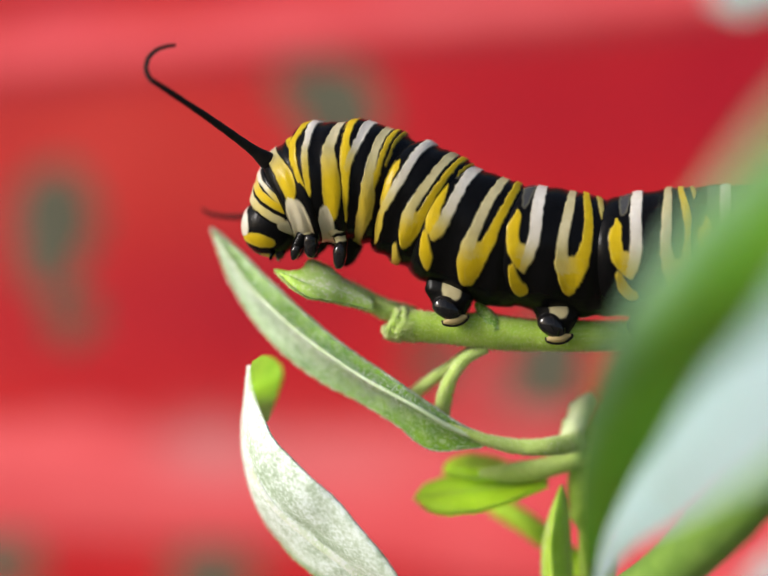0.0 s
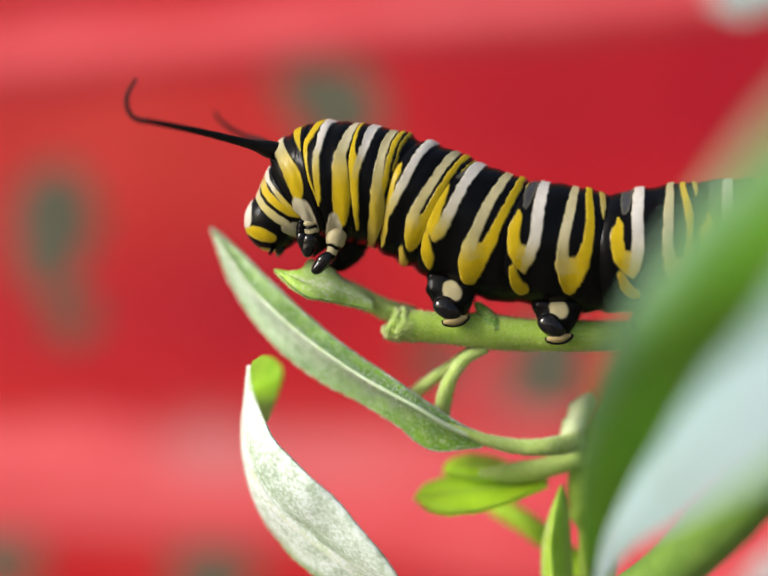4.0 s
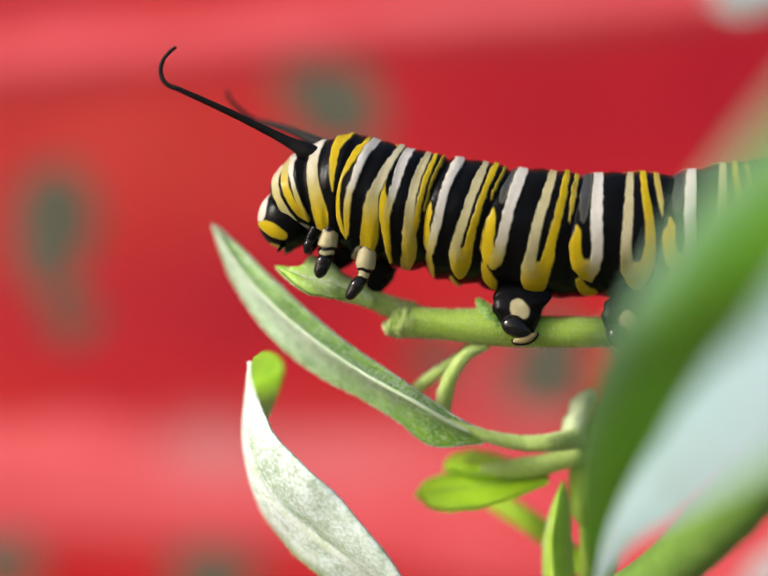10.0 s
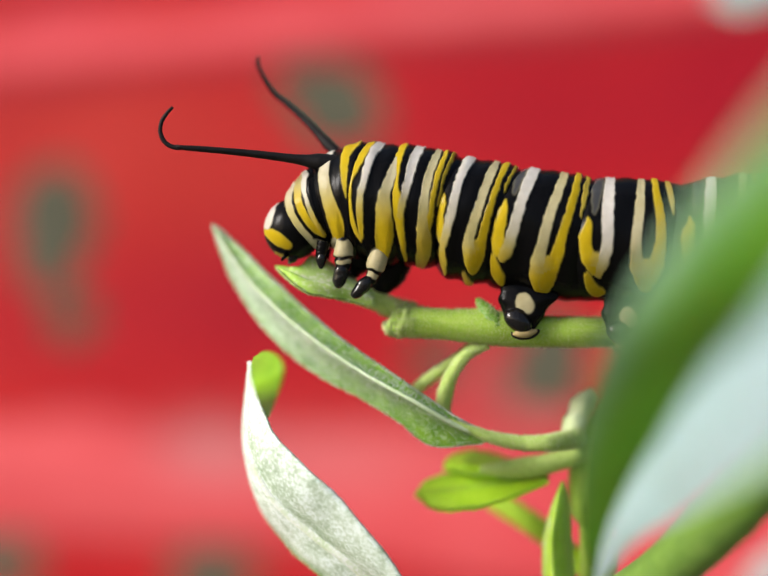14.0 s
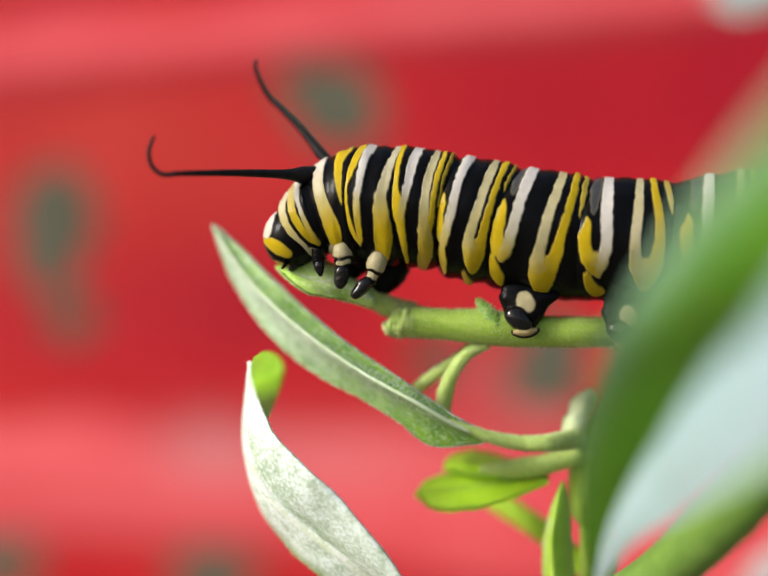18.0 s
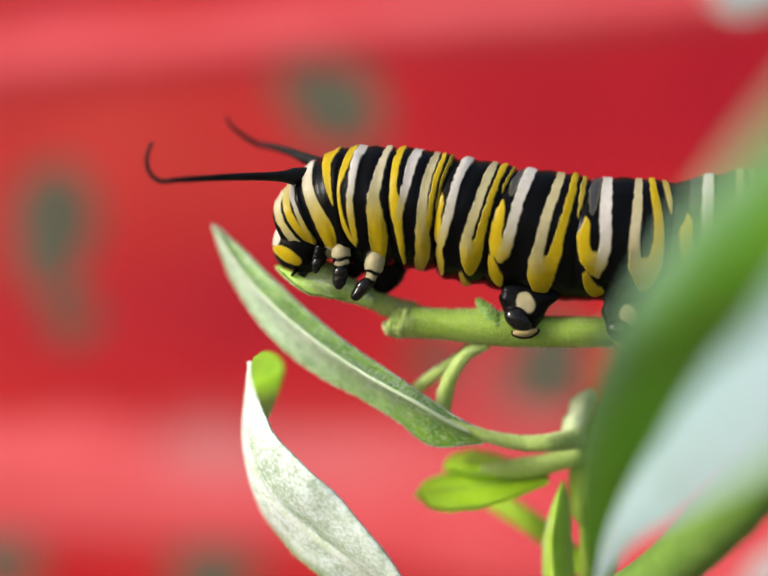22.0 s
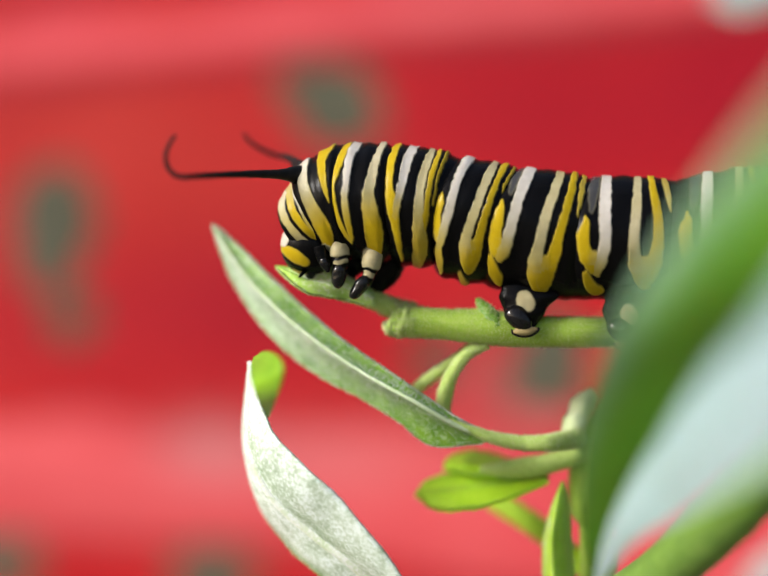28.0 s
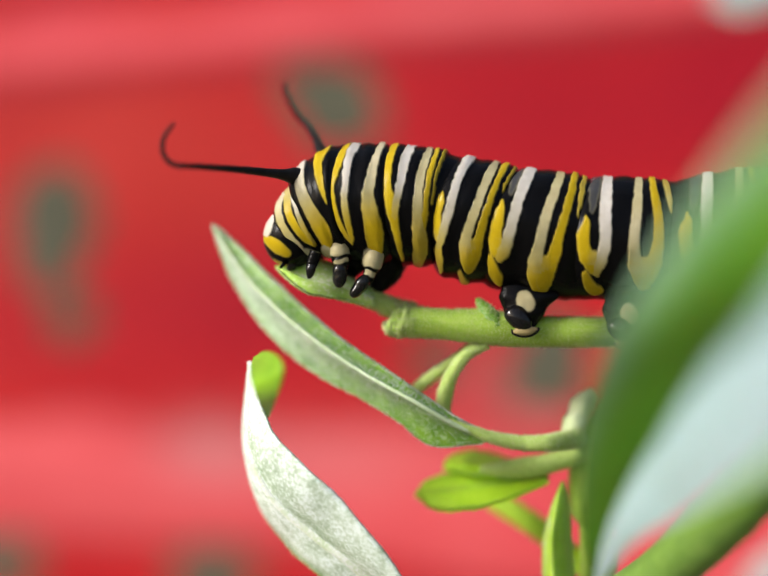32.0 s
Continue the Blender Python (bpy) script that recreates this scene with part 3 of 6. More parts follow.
# bands of each ring in the side elevation of the resting body: (a, b, width, tone) from the back to the belly
COLLAR = [
    [(578, 388, 10, 0.2), (569, 410, 13, 0.3), (570, 432, 15, 0.45), (580, 456, 15, 0.6), (596, 480, 15, 0.5), (612, 496, 14, 0.4)],
    [(606, 502, 14, 0.35), (624, 508, 20, 0.25), (646, 511, 14, 0.3)],
    [(596, 366, 10, 0.4), (588, 390, 15, 0.6), (590, 425, 15, 1), (605, 455, 15, 1), (625, 479, 14, 1), (644, 491, 8, 1)],
    [(604, 362, 9, 0), (599, 390, 10, 0), (606, 420, 8, 0.2), (616, 446, 10, 0.7), (628, 468, 9, 0.9), (642, 488, 5, 0.9)],
]
THORAX_MID = [
    [(662, 296, 6.2, 0), (647, 313, 13.1, 0), (631, 342, 20, 0.1), (630, 378, 23, 0.3), (637, 410, 24, 0.5), (650, 440, 28, 0.8), (664, 470, 32, 1), (672, 492, 24, 1)],
    [(668, 509, 20, 0.25), (684, 520, 26, 0.25), (702, 533, 14, 0.3)],
    [(702, 290, 9.9, 1), (688, 304, 14.8, 1), (673, 325, 18, 1), (669, 350, 17, 1), (671, 375, 13, 1), (675, 398, 9, 1), (680, 418, 3, 1)],
]
THORAX_REAR = [
    [(732, 282, 8.7, 1), (722, 298, 12.3, 1), (708, 320, 15, 1), (697, 350, 13, 1), (685, 375, 18, 1), (684, 400, 18, 1), (691, 430, 14, 1), (702, 460, 11, 1), (716, 485, 9, 1), (727, 498, 5, 1)],
    [(754, 280, 12.4, 0), (742, 296, 14.8, 0), (727, 320, 17, 0), (719, 350, 16, 0), (716, 385, 14, 0.1), (713, 410, 14, 0.5), (716, 440, 14, 0.85), (722, 470, 12, 1), (727, 492, 6, 1)],
    [(800, 284, 9.9, 0.3), (791, 302, 13.1, 0.3), (777, 335, 17, 0.3), (768, 370, 20, 0.35), (762, 400, 24, 0.5), (764, 430, 32, 0.8), (770, 465, 36, 1), (774, 495, 36, 1), (775, 513, 26, 1)],
    [(760, 520, 24, 0.25), (763, 535, 34, 0.25), (768, 551, 20, 0.3)],
]
FORE_ABDOMEN = [
    [(834, 286, 7.4, 1), (823, 299, 14.8, 1), (811, 325, 17, 1), (806, 355, 15, 1), (804, 385, 15, 1), (807, 412, 22, 1), (811, 440, 21, 1), (816, 470, 17, 1), (821, 500, 13, 1), (827, 529, 5, 1)],
    [(864, 298, 12.4, 0), (853, 311, 18, 0), (840, 340, 18, 0), (833, 370, 17, 0), (826, 395, 16, 0.15), (819, 420, 16, 0.6), (815, 445, 14, 0.9)],
    [(902, 298, 8.7, 0.4), (893, 315, 13.1, 0.4), (880, 345, 17, 0.4), (870, 380, 18, 0.4), (864, 420, 19, 0.45), (862, 460, 22, 0.7), (865, 495, 30, 0.9), (864, 520, 30, 0.9), (857, 538, 18, 0.8)],
    [(916, 302, 5.6, 1), (908, 318, 8.2, 1), (898, 345, 11, 1), (889, 375, 11, 1), (882, 410, 11, 1), (878, 440, 12, 1), (872, 470, 14, 1), (866, 490, 14, 1)],
    [(932, 308, 5, 1), (922, 325, 6.6, 1), (908, 355, 6, 1), (899, 390, 5, 1), (892, 425, 3, 1)],
]
ABDOMEN_SECOND = [
    [(904, 394, 4, 1), (900, 415, 14, 1), (894, 440, 18, 1), (893, 465, 18, 1), (898, 490, 16, 0.9)],
    [(970, 308, 14.9, 0), (958, 324, 20.5, 0), (942, 350, 19, 0), (931, 380, 18, 0), (923, 410, 18, 0.1), (916, 440, 18, 0.2), (909, 465, 18, 0.4), (902, 490, 18, 0.7), (897, 504, 10, 0.8)],
    [(898, 508, 14, 0.9), (900, 526, 17, 0.9), (905, 543, 9, 0.9)],
    [(1023, 318, 9.9, 0.45), (1012, 333, 14.8, 0.4), (997, 360, 18, 0.4), (984, 395, 18, 0.4), (972, 430, 18, 0.45), (960, 465, 20, 0.5), (953, 495, 23, 0.6), (955, 515, 26, 0.9), (961, 530, 29, 1), (965, 540, 20, 1)],
    [(1042, 322, 8.7, 1), (1032, 338, 12.3, 1), (1018, 365, 13, 1), (1007, 395, 12, 1), (997, 425, 14, 1), (988, 455, 16, 1), (981, 485, 18, 1), (975, 510, 23, 1), (967, 530, 27, 1)],
    [(1056, 332, 5, 1), (1047, 348, 6.6, 1), (1035, 370, 6, 1), (1028, 388, 3, 1)],
    [(956, 500, 24, 0.8), (977, 497, 20, 1)],
    [(944, 548, 9, 0.9), (954, 560, 11, 0.9), (963, 564, 5, 0.9)],
]
ABDOMEN_THIRD = [
    [(1066, 336, 20, -1), (1054, 365, 18, -1), (1045, 392, 10, -1)],
    [(1028, 407, 4, 1), (1024, 425, 15, 1), (1017, 455, 24, 1), (1011, 485, 26, 1), (1013, 510, 26, 1)],
    [(1095, 332, 16.1, 0), (1084, 350, 22.1, 0), (1070, 380, 23, 0), (1060, 410, 22, 0.05), (1051, 440, 22, 0.1), (1043, 470, 22, 0.2), (1035, 495, 26, 0.5), (1028, 513, 26, 0.8), (1022, 523, 18, 0.9)],
    [(1002, 524, 12, 1), (1008, 545, 23, 1), (1018, 558, 19, 1), (1024, 566, 11, 1)],
    [(1153, 340, 12.4, 0.45), (1146, 360, 17.2, 0.45), (1133, 395, 20, 0.4), (1120, 430, 20, 0.4), (1110, 465, 21, 0.4), (1102, 500, 24, 0.45), (1094, 530, 28, 0.6), (1094, 555, 32, 0.95), (1103, 567, 36, 1), (1111, 572, 28, 1)],
    [(1179, 348, 9.9, 1), (1174, 365, 13.9, 1), (1168, 395, 17, 1), (1160, 425, 17, 1), (1151, 455, 18, 1), (1142, 485, 20, 1), (1134, 515, 25, 1), (1122, 545, 32, 1), (1112, 566, 34, 1)],
    [(1098, 537, 30, 0.8), (1126, 533, 26, 1)],
    [(1017, 496, 26, 1), (1034, 498, 22, 0.7)],
    [(1199, 352, 8.7, 1), (1194, 370, 10.7, 0.9), (1190, 395, 12, 0.9), (1186, 420, 8, 0.9), (1182, 440, 3, 0.9)],
]
ABDOMEN_FOURTH = [
    [(1216, 354, 26, -1), (1214, 395, 22, -1), (1210, 430, 12, -1)],
    [(1197, 442, 4, 1), (1198, 460, 16, 1), (1193, 480, 26, 1), (1193, 505, 27, 1), (1201, 532, 27, 1), (1212, 550, 22, 1)],
    [(1242, 348, 16.1, 0), (1240, 375, 21.3, 0), (1238, 410, 24, 0), (1236, 445, 24, 0), (1237, 480, 24, 0.05), (1234, 510, 25, 0.2), (1227, 538, 23, 0.5), (1219, 556, 18, 0.8)],
    [(1196, 560, 14, 1), (1203, 578, 22, 1), (1215, 589, 20, 1), (1226, 590, 13, 1)],
    [(1304, 350, 12.4, 0.45), (1304, 380, 16.4, 0.4), (1302, 420, 20, 0.4), (1299, 460, 21, 0.35), (1295, 495, 22, 0.4), (1297, 530, 27, 0.6), (1306, 560, 31, 0.95), (1315, 575, 32, 1)],
    [(1329, 354, 10.5, 1), (1334, 385, 13.9, 1), (1341, 420, 18, 1), (1346, 460, 20, 1), (1344, 500, 24, 1), (1336, 535, 32, 1), (1322, 563, 38, 1)],
    [(1300, 543, 34, 0.7), (1332, 539, 30, 1)],
    [(1198, 527, 30, 1), (1224, 528, 26, 0.7)],
    [(1354, 355, 9.9, 0.9), (1362, 380, 12.3, 0.8), (1368, 405, 12, 0.7), (1371, 432, 4, 0.8)],
]


def paint(me, colours):
    layer = me.color_attributes.new("pigment", "FLOAT_COLOR", "POINT")
    layer.data.foreach_set("color", [c for k in colours for c in (*k, 1)])


def banded(places, bands, soft=2.6):
    """Pigment of the skin at places of the side elevation: each band covers what lies within half its width of its middle line."""
    out = np.tile(np.array(BLACK), (len(places), 1))
    for band in bands:
        q = spline(band, 14 * len(band))
        gap = ((places[:, None, 0] - q[None, :, 0]) ** 2 + (places[:, None, 1] - q[None, :, 1]) ** 2) ** 0.5 - q[None, :, 2] / 2
        near = gap.argmin(axis=1)
        cover = np.clip(0.5 - gap[np.arange(len(places)), near] / soft, 0, 1)[:, None]
        tones = np.array([tone_of(w) for w in q[:, 3]])[near]
        # the flanks of a yellow band are a little paler than its middle
        rim = np.clip(1 + gap[np.arange(len(places)), near] / 5.0, 0, 1)[:, None] * 0.16
        tones = tones + (np.array(CREAM) - tones) * rim
        out = np.where(tones.sum(1, keepdims=True) * cover >= out.sum(1, keepdims=True) * 0.98, out + (tones - out) * cover, out)
    return out


def ring(name, t0, b0, t1, b1, bend0, bend1, bands, seed, tail=0.0, deep=0.97, belly=0.0):
    """One rigid body ring between two slanting folds; its hind skirt slips under the next ring."""
    centre = at((t0[0] + b0[0] + t1[0] + b1[0]) / 4, (t0[1] + b0[1] + t1[1] + b1[1]) / 4, 0)
    around = 184
    us = [-0.09, -0.05] + list(np.linspace(0.0, 1.0, 92)) + [1.03, 1.07, 1.12, 1.17, 1.22]
    shape, places, faces = [], [], []
    for u in us:
        ta, tb = t0[0] + (t1[0] - t0[0]) * u, t0[1] + (t1[1] - t0[1]) * u
        ba, bb = b0[0] + (b1[0] - b0[0]) * u, b0[1] + (b1[1] - b0[1]) * u
        top, low = at(ta, tb), at(ba, bb)
        mid, half = (top + low) / 2, (top - low) / 2
        axis = Vector((half.z, 0, -half.x)).normalized()
        swell = 1.0 - 0.06 * abs(2 * min(max(u, 0), 1) - 1) ** 6
        if u > 1:
            swell -= 0.30 * (u - 1)
        if u < 0:
            swell -= 0.9 * -u
        if tail and u > tail:
            swell *= math.sqrt(max(0.0, 1 - ((u - tail) / (1.23 - tail)) ** 2))
        bend = (bend0 + (bend1 - bend0) * u - 0.048 * ((ta + ba) / 2 - HUB.x)) * U
        for k in range(around):
            f = 2 * math.pi * k / around
            c, s = math.cos(f), math.sin(f)
            wob = 1 + 0.008 * math.sin(u * 19 + seed) * max(0, c + 0.4) + 0.014 * noise.noise(Vector((u * 4 + seed * 3, c * 2.2, s * 2.2))) + 0.002 * noise.noise(Vector((u * 15 + seed, c * 9, s * 9)))
            r = swell * (wob + 0.018 * max(0, -c) * math.sin(u * 14 + seed) + belly * max(0, -c) ** 3)
            flank = Vector((0, -s * half.length * deep, 0))
            p = mid + half * c + axis * (bend * s * s)
            shape.append((mid + axis * (bend * s * s), half * c + flank, r, u))
            k2 = 70.0 / (70.0 - abs(s) * half.length * deep * 1000.0) / U
            jig = 2.1 * noise.noise(Vector((p.x * 2600 + seed, p.z * 2600, seed))) + 1.3 * noise.noise(Vector((p.x * 7000, p.z * 7000, seed)))
            places.append((HUB.x + p.x * k2 + jig, HUB.y - (p.z - 0.300) * k2 + jig * 0.6))
    colours = banded(np.array(places), bands)
    for q, (m, h, r, u) in enumerate(shape):
        if u > 1.0:
            colours[q] = BLACK
    verts = [m + h * (r * (1 + 0.019 * min(1.0, colours[q][0] * 3.4))) - centre for q, (m, h, r, u) in enumerate(shape)]
    n = len(us)
    for i in range(n - 1):
        for k in range(around):
            a, b = i * around + k, i * around + (k + 1) % around
            faces.append((a, b, b + around, a + around))
    faces.append(tuple(range(around - 1, -1, -1)))
    faces.append(tuple(range((n - 1) * around, n * around)))
    me = mesh_of(name, verts, faces, SKIN)
    paint(me, colours.tolist())
    ob = part(name, me, CATERPILLAR)
    ob.location = centre - HOME
    return ob


# folds between the rings: (back) (belly), and how far each fold bows forwards on the flank
FOLDS = [((562, 408), (608, 520), -18), ((612, 347), (662, 518), -16), ((706, 298), (722, 530), -24), ((810, 297), (806, 540), -14), ((938, 317), (892, 548), -20),
         ((1062, 340), (988, 572), -16), ((1207, 360), (1165, 606), -6), ((1380, 368), (1362, 612), 0), ((1560, 342), (1548, 602), 0), ((1730, 342), (1722, 596), 0)]
BELLY = {"T1": 0.0, "T2": 0.11, "T3": 0.06, "A1": 0.05, "A2": 0.12, "A3": 0.11, "A4": 0.06}
BANDS = {"T1": COLLAR, "T2": THORAX_MID, "T3": THORAX_REAR, "A1": FORE_ABDOMEN, "A2": ABDOMEN_SECOND, "A3": ABDOMEN_THIRD, "A4": ABDOMEN_FOURTH,
         "A5": moved(ABDOMEN_FOURTH, 207, -6), "A6": moved(ABDOMEN_FOURTH, 390, -10)}
RINGS = {key: ring("body_segment", f0[0], f0[1], f1[0], f1[1], f0[2], f1[2], BANDS[key], q + 1.0, tail=0.75 if key == "A6" else 0.0, belly=BELLY.get(key, 0.04))
         for q, (key, f0, f1) in enumerate(zip(BANDS, FOLDS, FOLDS[1:]))}
AXES = {key: Vector((f0[1][1] + f1[1][1] - f0[0][1] - f1[0][1], 0, f0[1][0] + f1[1][0] - f0[0][0] - f1[0][0])).normalized() for key, f0, f1 in zip(BANDS, FOLDS, FOLDS[1:])}


def head():
    """Round head capsule with a white brow, a black band and a yellow cheek band."""
    ca, cb, ra, rb = 610, 474, 60, 63
    centre = at(ca, cb, 0)
    marks = [[(574, 410, 18, 0), (560, 434, 30, 0), (556, 464, 28, 0.1)], [(560, 484, 16, 1), (580, 495, 25, 1), (602, 508, 20, 1)], [(578, 526, 8, 0.9), (596, 534, 10, 0.95), (612, 536, 6, 0.9)]]
    rows, around = 100, 120
    verts, places, faces = [], [], []
    for i in range(rows + 1):
        g = math.pi * i / rows
        for k in range(around):
            f = 2 * math.pi * k / around
            x, y, z = math.sin(g) * math.cos(f), math.sin(g) * math.sin(f), math.cos(g)
            crease = 1 - 0.03 * math.exp(-(y / 0.08) ** 2)
            verts.append(Vector((x * ra * U * crease, y * 61 * U, z * rb * U * crease)))
            a, b = ca + x * ra, cb - z * rb
            jig = 3 * noise.noise(Vector((x * 3, y * 3, z * 3)))
            places.append((a + jig, b + jig))
    for i in range(rows):
        for k in range(around):
            a, b = i * around + k, i * around + (k + 1) % around
            faces.append((a, b, b + around, a + around))
    me = mesh_of("head", verts, faces, SKIN)
    paint(me, banded(np.array(places), marks).tolist())
    ob = part("head", me, CATERPILLAR, "black head with white brow and yellow cheek bands")
    ob.location = centre - HOME
    for side in (-1, 1):
        v, f = tube([at(618, 520, side * 0.6) - centre, at(612, 534, side * 0.5) - centre, at(606, 543, side * 0.2) - centre], [11 * U, 10 * U, 4 * U], 12)
        part("jaw", mesh_of("jaw", v, f, GLOSS), ob)
        v, f = tube([at(602, 524, side * 1.0) - centre, at(594, 533, side * 1.1) - centre, at(590, 539, side * 1.1) - centre], [5 * U, 3.5 * U, 2 * U], 10)
        part("feeler", mesh_of("feeler", v, f, SKIN), ob)
    return ob


HEAD = head()


def leg(points, plates, claw, depth):
    """A jointed true leg: pale plates over dark creases, and a blunt glossy black claw. points, claw: (a, b, radius); plates: stretches counted in points."""
    hip = at(points[0][0], points[0][1], depth)
    n, sides = 44, 28
    q = spline([(*at(a, b, depth), r * U) for a, b, r in points], n)
    along = [i * (len(points) - 1) / (n - 1) for i in range(n)]
    gaps = [(p[1] + o[0]) / 2 for p, o in zip(plates, plates[1:])]
    rad = [p[3] * (1 - sum(0.16 * math.exp(-((s - g) / 0.18) ** 2) for g in gaps)) for p, s in zip(q, along)]
    verts, faces = tube([Vector(p[:3]) - hip for p in q], rad, sides, True, 0.05, depth)
    me = mesh_of("leg", verts, faces, SKIN)
    tones = []
    for s in along:
        for k in range(sides):
            turn = abs(k / sides - 0.5) + 0.05 * noise.noise(Vector((s * 1.3, depth, k * 0.2)))
            u = s + 0.3 * noise.noise(Vector((k * 0.32, depth, points[0][0])))
            cover = max([0.0] + [min(1.0, max(0.0, min(u - a, b - u, ((0.25 if a < 2 else 0.17) - turn) * 8) / 0.14)) for a, b in plates])
            tones.append(tuple(o + (c - o) * cover for o, c in zip(BLACK, PLATE)))
    paint(me, tones)
    ob = part("leg", me, CATERPILLAR)
    ob.location = hip - HOME
    c = spline([(*at(a, b, depth - 0.1), r * U) for a, b, r in claw], 18)
    verts, faces = tube([Vector(p[:3]) - hip for p in c], [p[3] for p in c], 18, True, 0.12, depth)
    part("claw", mesh_of("claw", verts, faces, GLOSS), ob, "glossy black claw")
    return ob


LEGS = {
    "L1": leg([(662, 495, 13), (656, 510, 12), (652, 522, 11), (649, 532, 8)], [], [(653, 520, 9), (650, 531, 10), (648, 542, 7), (646, 549, 3)], -1.7),
    "L2": leg([(703, 482, 15), (700, 504, 18), (697, 520, 20), (696, 533, 19), (695, 545, 16), (692, 556, 12), (690, 566, 8)], [(0.45, 2.55), (3.0, 3.85)], [(694, 541, 8), (692, 550, 14), (689, 562, 15), (685, 575, 14), (682, 585, 10), (680, 590, 4)], -1.65),
    "L3": leg([(773, 502, 15), (769, 526, 19), (765, 541, 20), (762, 555, 17), (759, 563, 13), (756, 572, 12), (750, 582, 9)], [(0.45, 2.95), (3.55, 4.9)], [(753, 571, 8), (747, 579, 13), (739, 589, 14), (730, 600, 12), (723, 608, 9), (720, 612, 4)], -1.65),
    "R1": leg([(668, 495, 15), (664, 510, 14), (660, 526, 11), (655, 538, 8), (650, 546, 3)], [], [(660, 526, 9), (655, 536, 9), (652, 545, 3)], 1.7),
    "R2": leg([(715, 488, 36), (724, 514, 42), (724, 538, 33), (716, 556, 18), (706, 572, 8)], [], [(712, 545, 15), (707, 562, 13), (700, 582, 5)], 1.5),
    "R3": leg([(795, 515, 42), (794, 540, 43), (787, 566, 35), (775, 587, 22), (760, 600, 9)], [], [(779, 565, 17), (766, 580, 13), (752, 593, 5)], 1.2),
}


def proleg(a, b, depth):
    """A fleshy gripping leg with a pale side plate, a shiny shield and a rounded sole."""
    origin = at(a, b, 0)
    rows, around = 80, 140
    path = spline([(a + 14, b - 72, 20, 4), (a + 14, b - 54, 44, 8), (a + 12, b - 32, 59, 15), (a + 7, b - 8, 57, 23), (a - 1, b + 20, 42, 26), (a - 4, b + 46, 28, 17), (a + 4, b + 62, 10, 6)], rows)
    verts, faces, tones = [], [], []
    for i, (pa, pb, r, d) in enumerate(path):
        for k in range(around):
            f = 2 * math.pi * k / around
            w = 1 + 0.03 * math.sin(i * 0.36) + 0.06 * noise.noise(Vector((i * 0.12, math.cos(f) * 2, math.sin(f) * 2)))
            verts.append(at(pa, pb, depth) + Vector((math.cos(f) * r * U * w, -math.sin(f) * d * U * w, 0)) - origin)
            ea, eb = (pa + math.cos(f) * r - a) / 22.0, (pb - (b - 2)) / 22.0
            outward = math.sin(f) * (-1 if depth > 0 else 1) > 0.2
            miss = abs((ea - eb * 0.1 + 0.1) / (0.82 + 0.22 * eb)) ** 2.4 + abs(eb) ** 2.6 + 0.25 * noise.noise(Vector((ea * 2, eb * 2, a)))
            cover = min(1.0, max(0.0, (1.14 - miss) / 0.42)) if outward else 0.0
            tones.append(tuple(o + (c - o) * cover for o, c in zip(BLACK, PLATE)))
    for i in range(rows - 1):
        for k in range(around):
            p, q = i * around + k, i * around + (k + 1) % around
            faces.append((p, q, q + around, p + around))
    faces += [tuple(range(around - 1, -1, -1)), tuple(range((rows - 1) * around, rows * around))]
    me = mesh_of("proleg", verts, faces, SKIN)
    paint(me, tones)
    host = part("proleg", me, CATERPILLAR)
    host.location = origin - HOME
    s = -1 if depth < 0 else 1
    verts, faces = [], []
    dome = spline([(a - 16, b + 5, 3, 1), (a - 19, b + 13, 18, 12), (a - 16, b + 28, 26, 19), (a - 10, b + 43, 24, 19), (a - 4, b + 55, 15, 12), (a - 2, b + 60, 4, 1)], 22)
    for pa, pb, r, d in dome:
        for k in range(32):
            f = 2 * math.pi * k / 32
            verts.append(at(pa, pb, depth + s * 0.56) + Vector((math.cos(f) * r * U, -math.sin(f) * d * U, 0)) - origin)
    for i in range(21):
        for k in range(32):
            p, q = i * 32 + k, i * 32 + (k + 1) % 32
            faces.append((p, q, q + 32, p + 32))
    faces += [tuple(range(31, -1, -1)), tuple(range(21 * 32, 22 * 32))]
    part("foot_shield", mesh_of("foot_shield", verts, faces, GLOSS), host, "glossy black foot shield")
    curve = spline([(a - 25, b + 61, 3), (a - 9, b + 60, 9), (a + 8, b + 59, 9), (a + 25, b + 55, 3)], 14)
    v, f = tube([at(x, y, depth + s * 0.6) - origin for x, y, r in curve], [r * U for x, y, r in curve], 14)
    sole = mesh_of("sole", v, f, SKIN)
    paint(sole, [(0.34, 0.27, 0.13)] * len(v))
    part("sole", sole, host, "tan gripping sole")
    curve = spline([(a - 27, b + 56, 1.5), (a - 24, b + 65, 2.5), (a - 6, b + 71, 2.5), (a + 14, b + 68, 3), (a + 27, b + 58, 3), (a + 27, b + 52, 1.5)], 16)
    v, f = tube([at(x, y, depth + s * 0.55) - origin for x, y, r in curve], [r * U for x, y, r in curve], 12)
    part("sole_rim", mesh_of("sole_rim", v, f, HORN), host)
    return host


PROLEGS = {key: [proleg(pa, pb, depth) for depth in (-1.05, 1.05)] for key, pa, pb in (("A3", 1072, 616), ("A4", 1281, 645), ("A5", 1476, 640), ("A6", 1652, 636))}


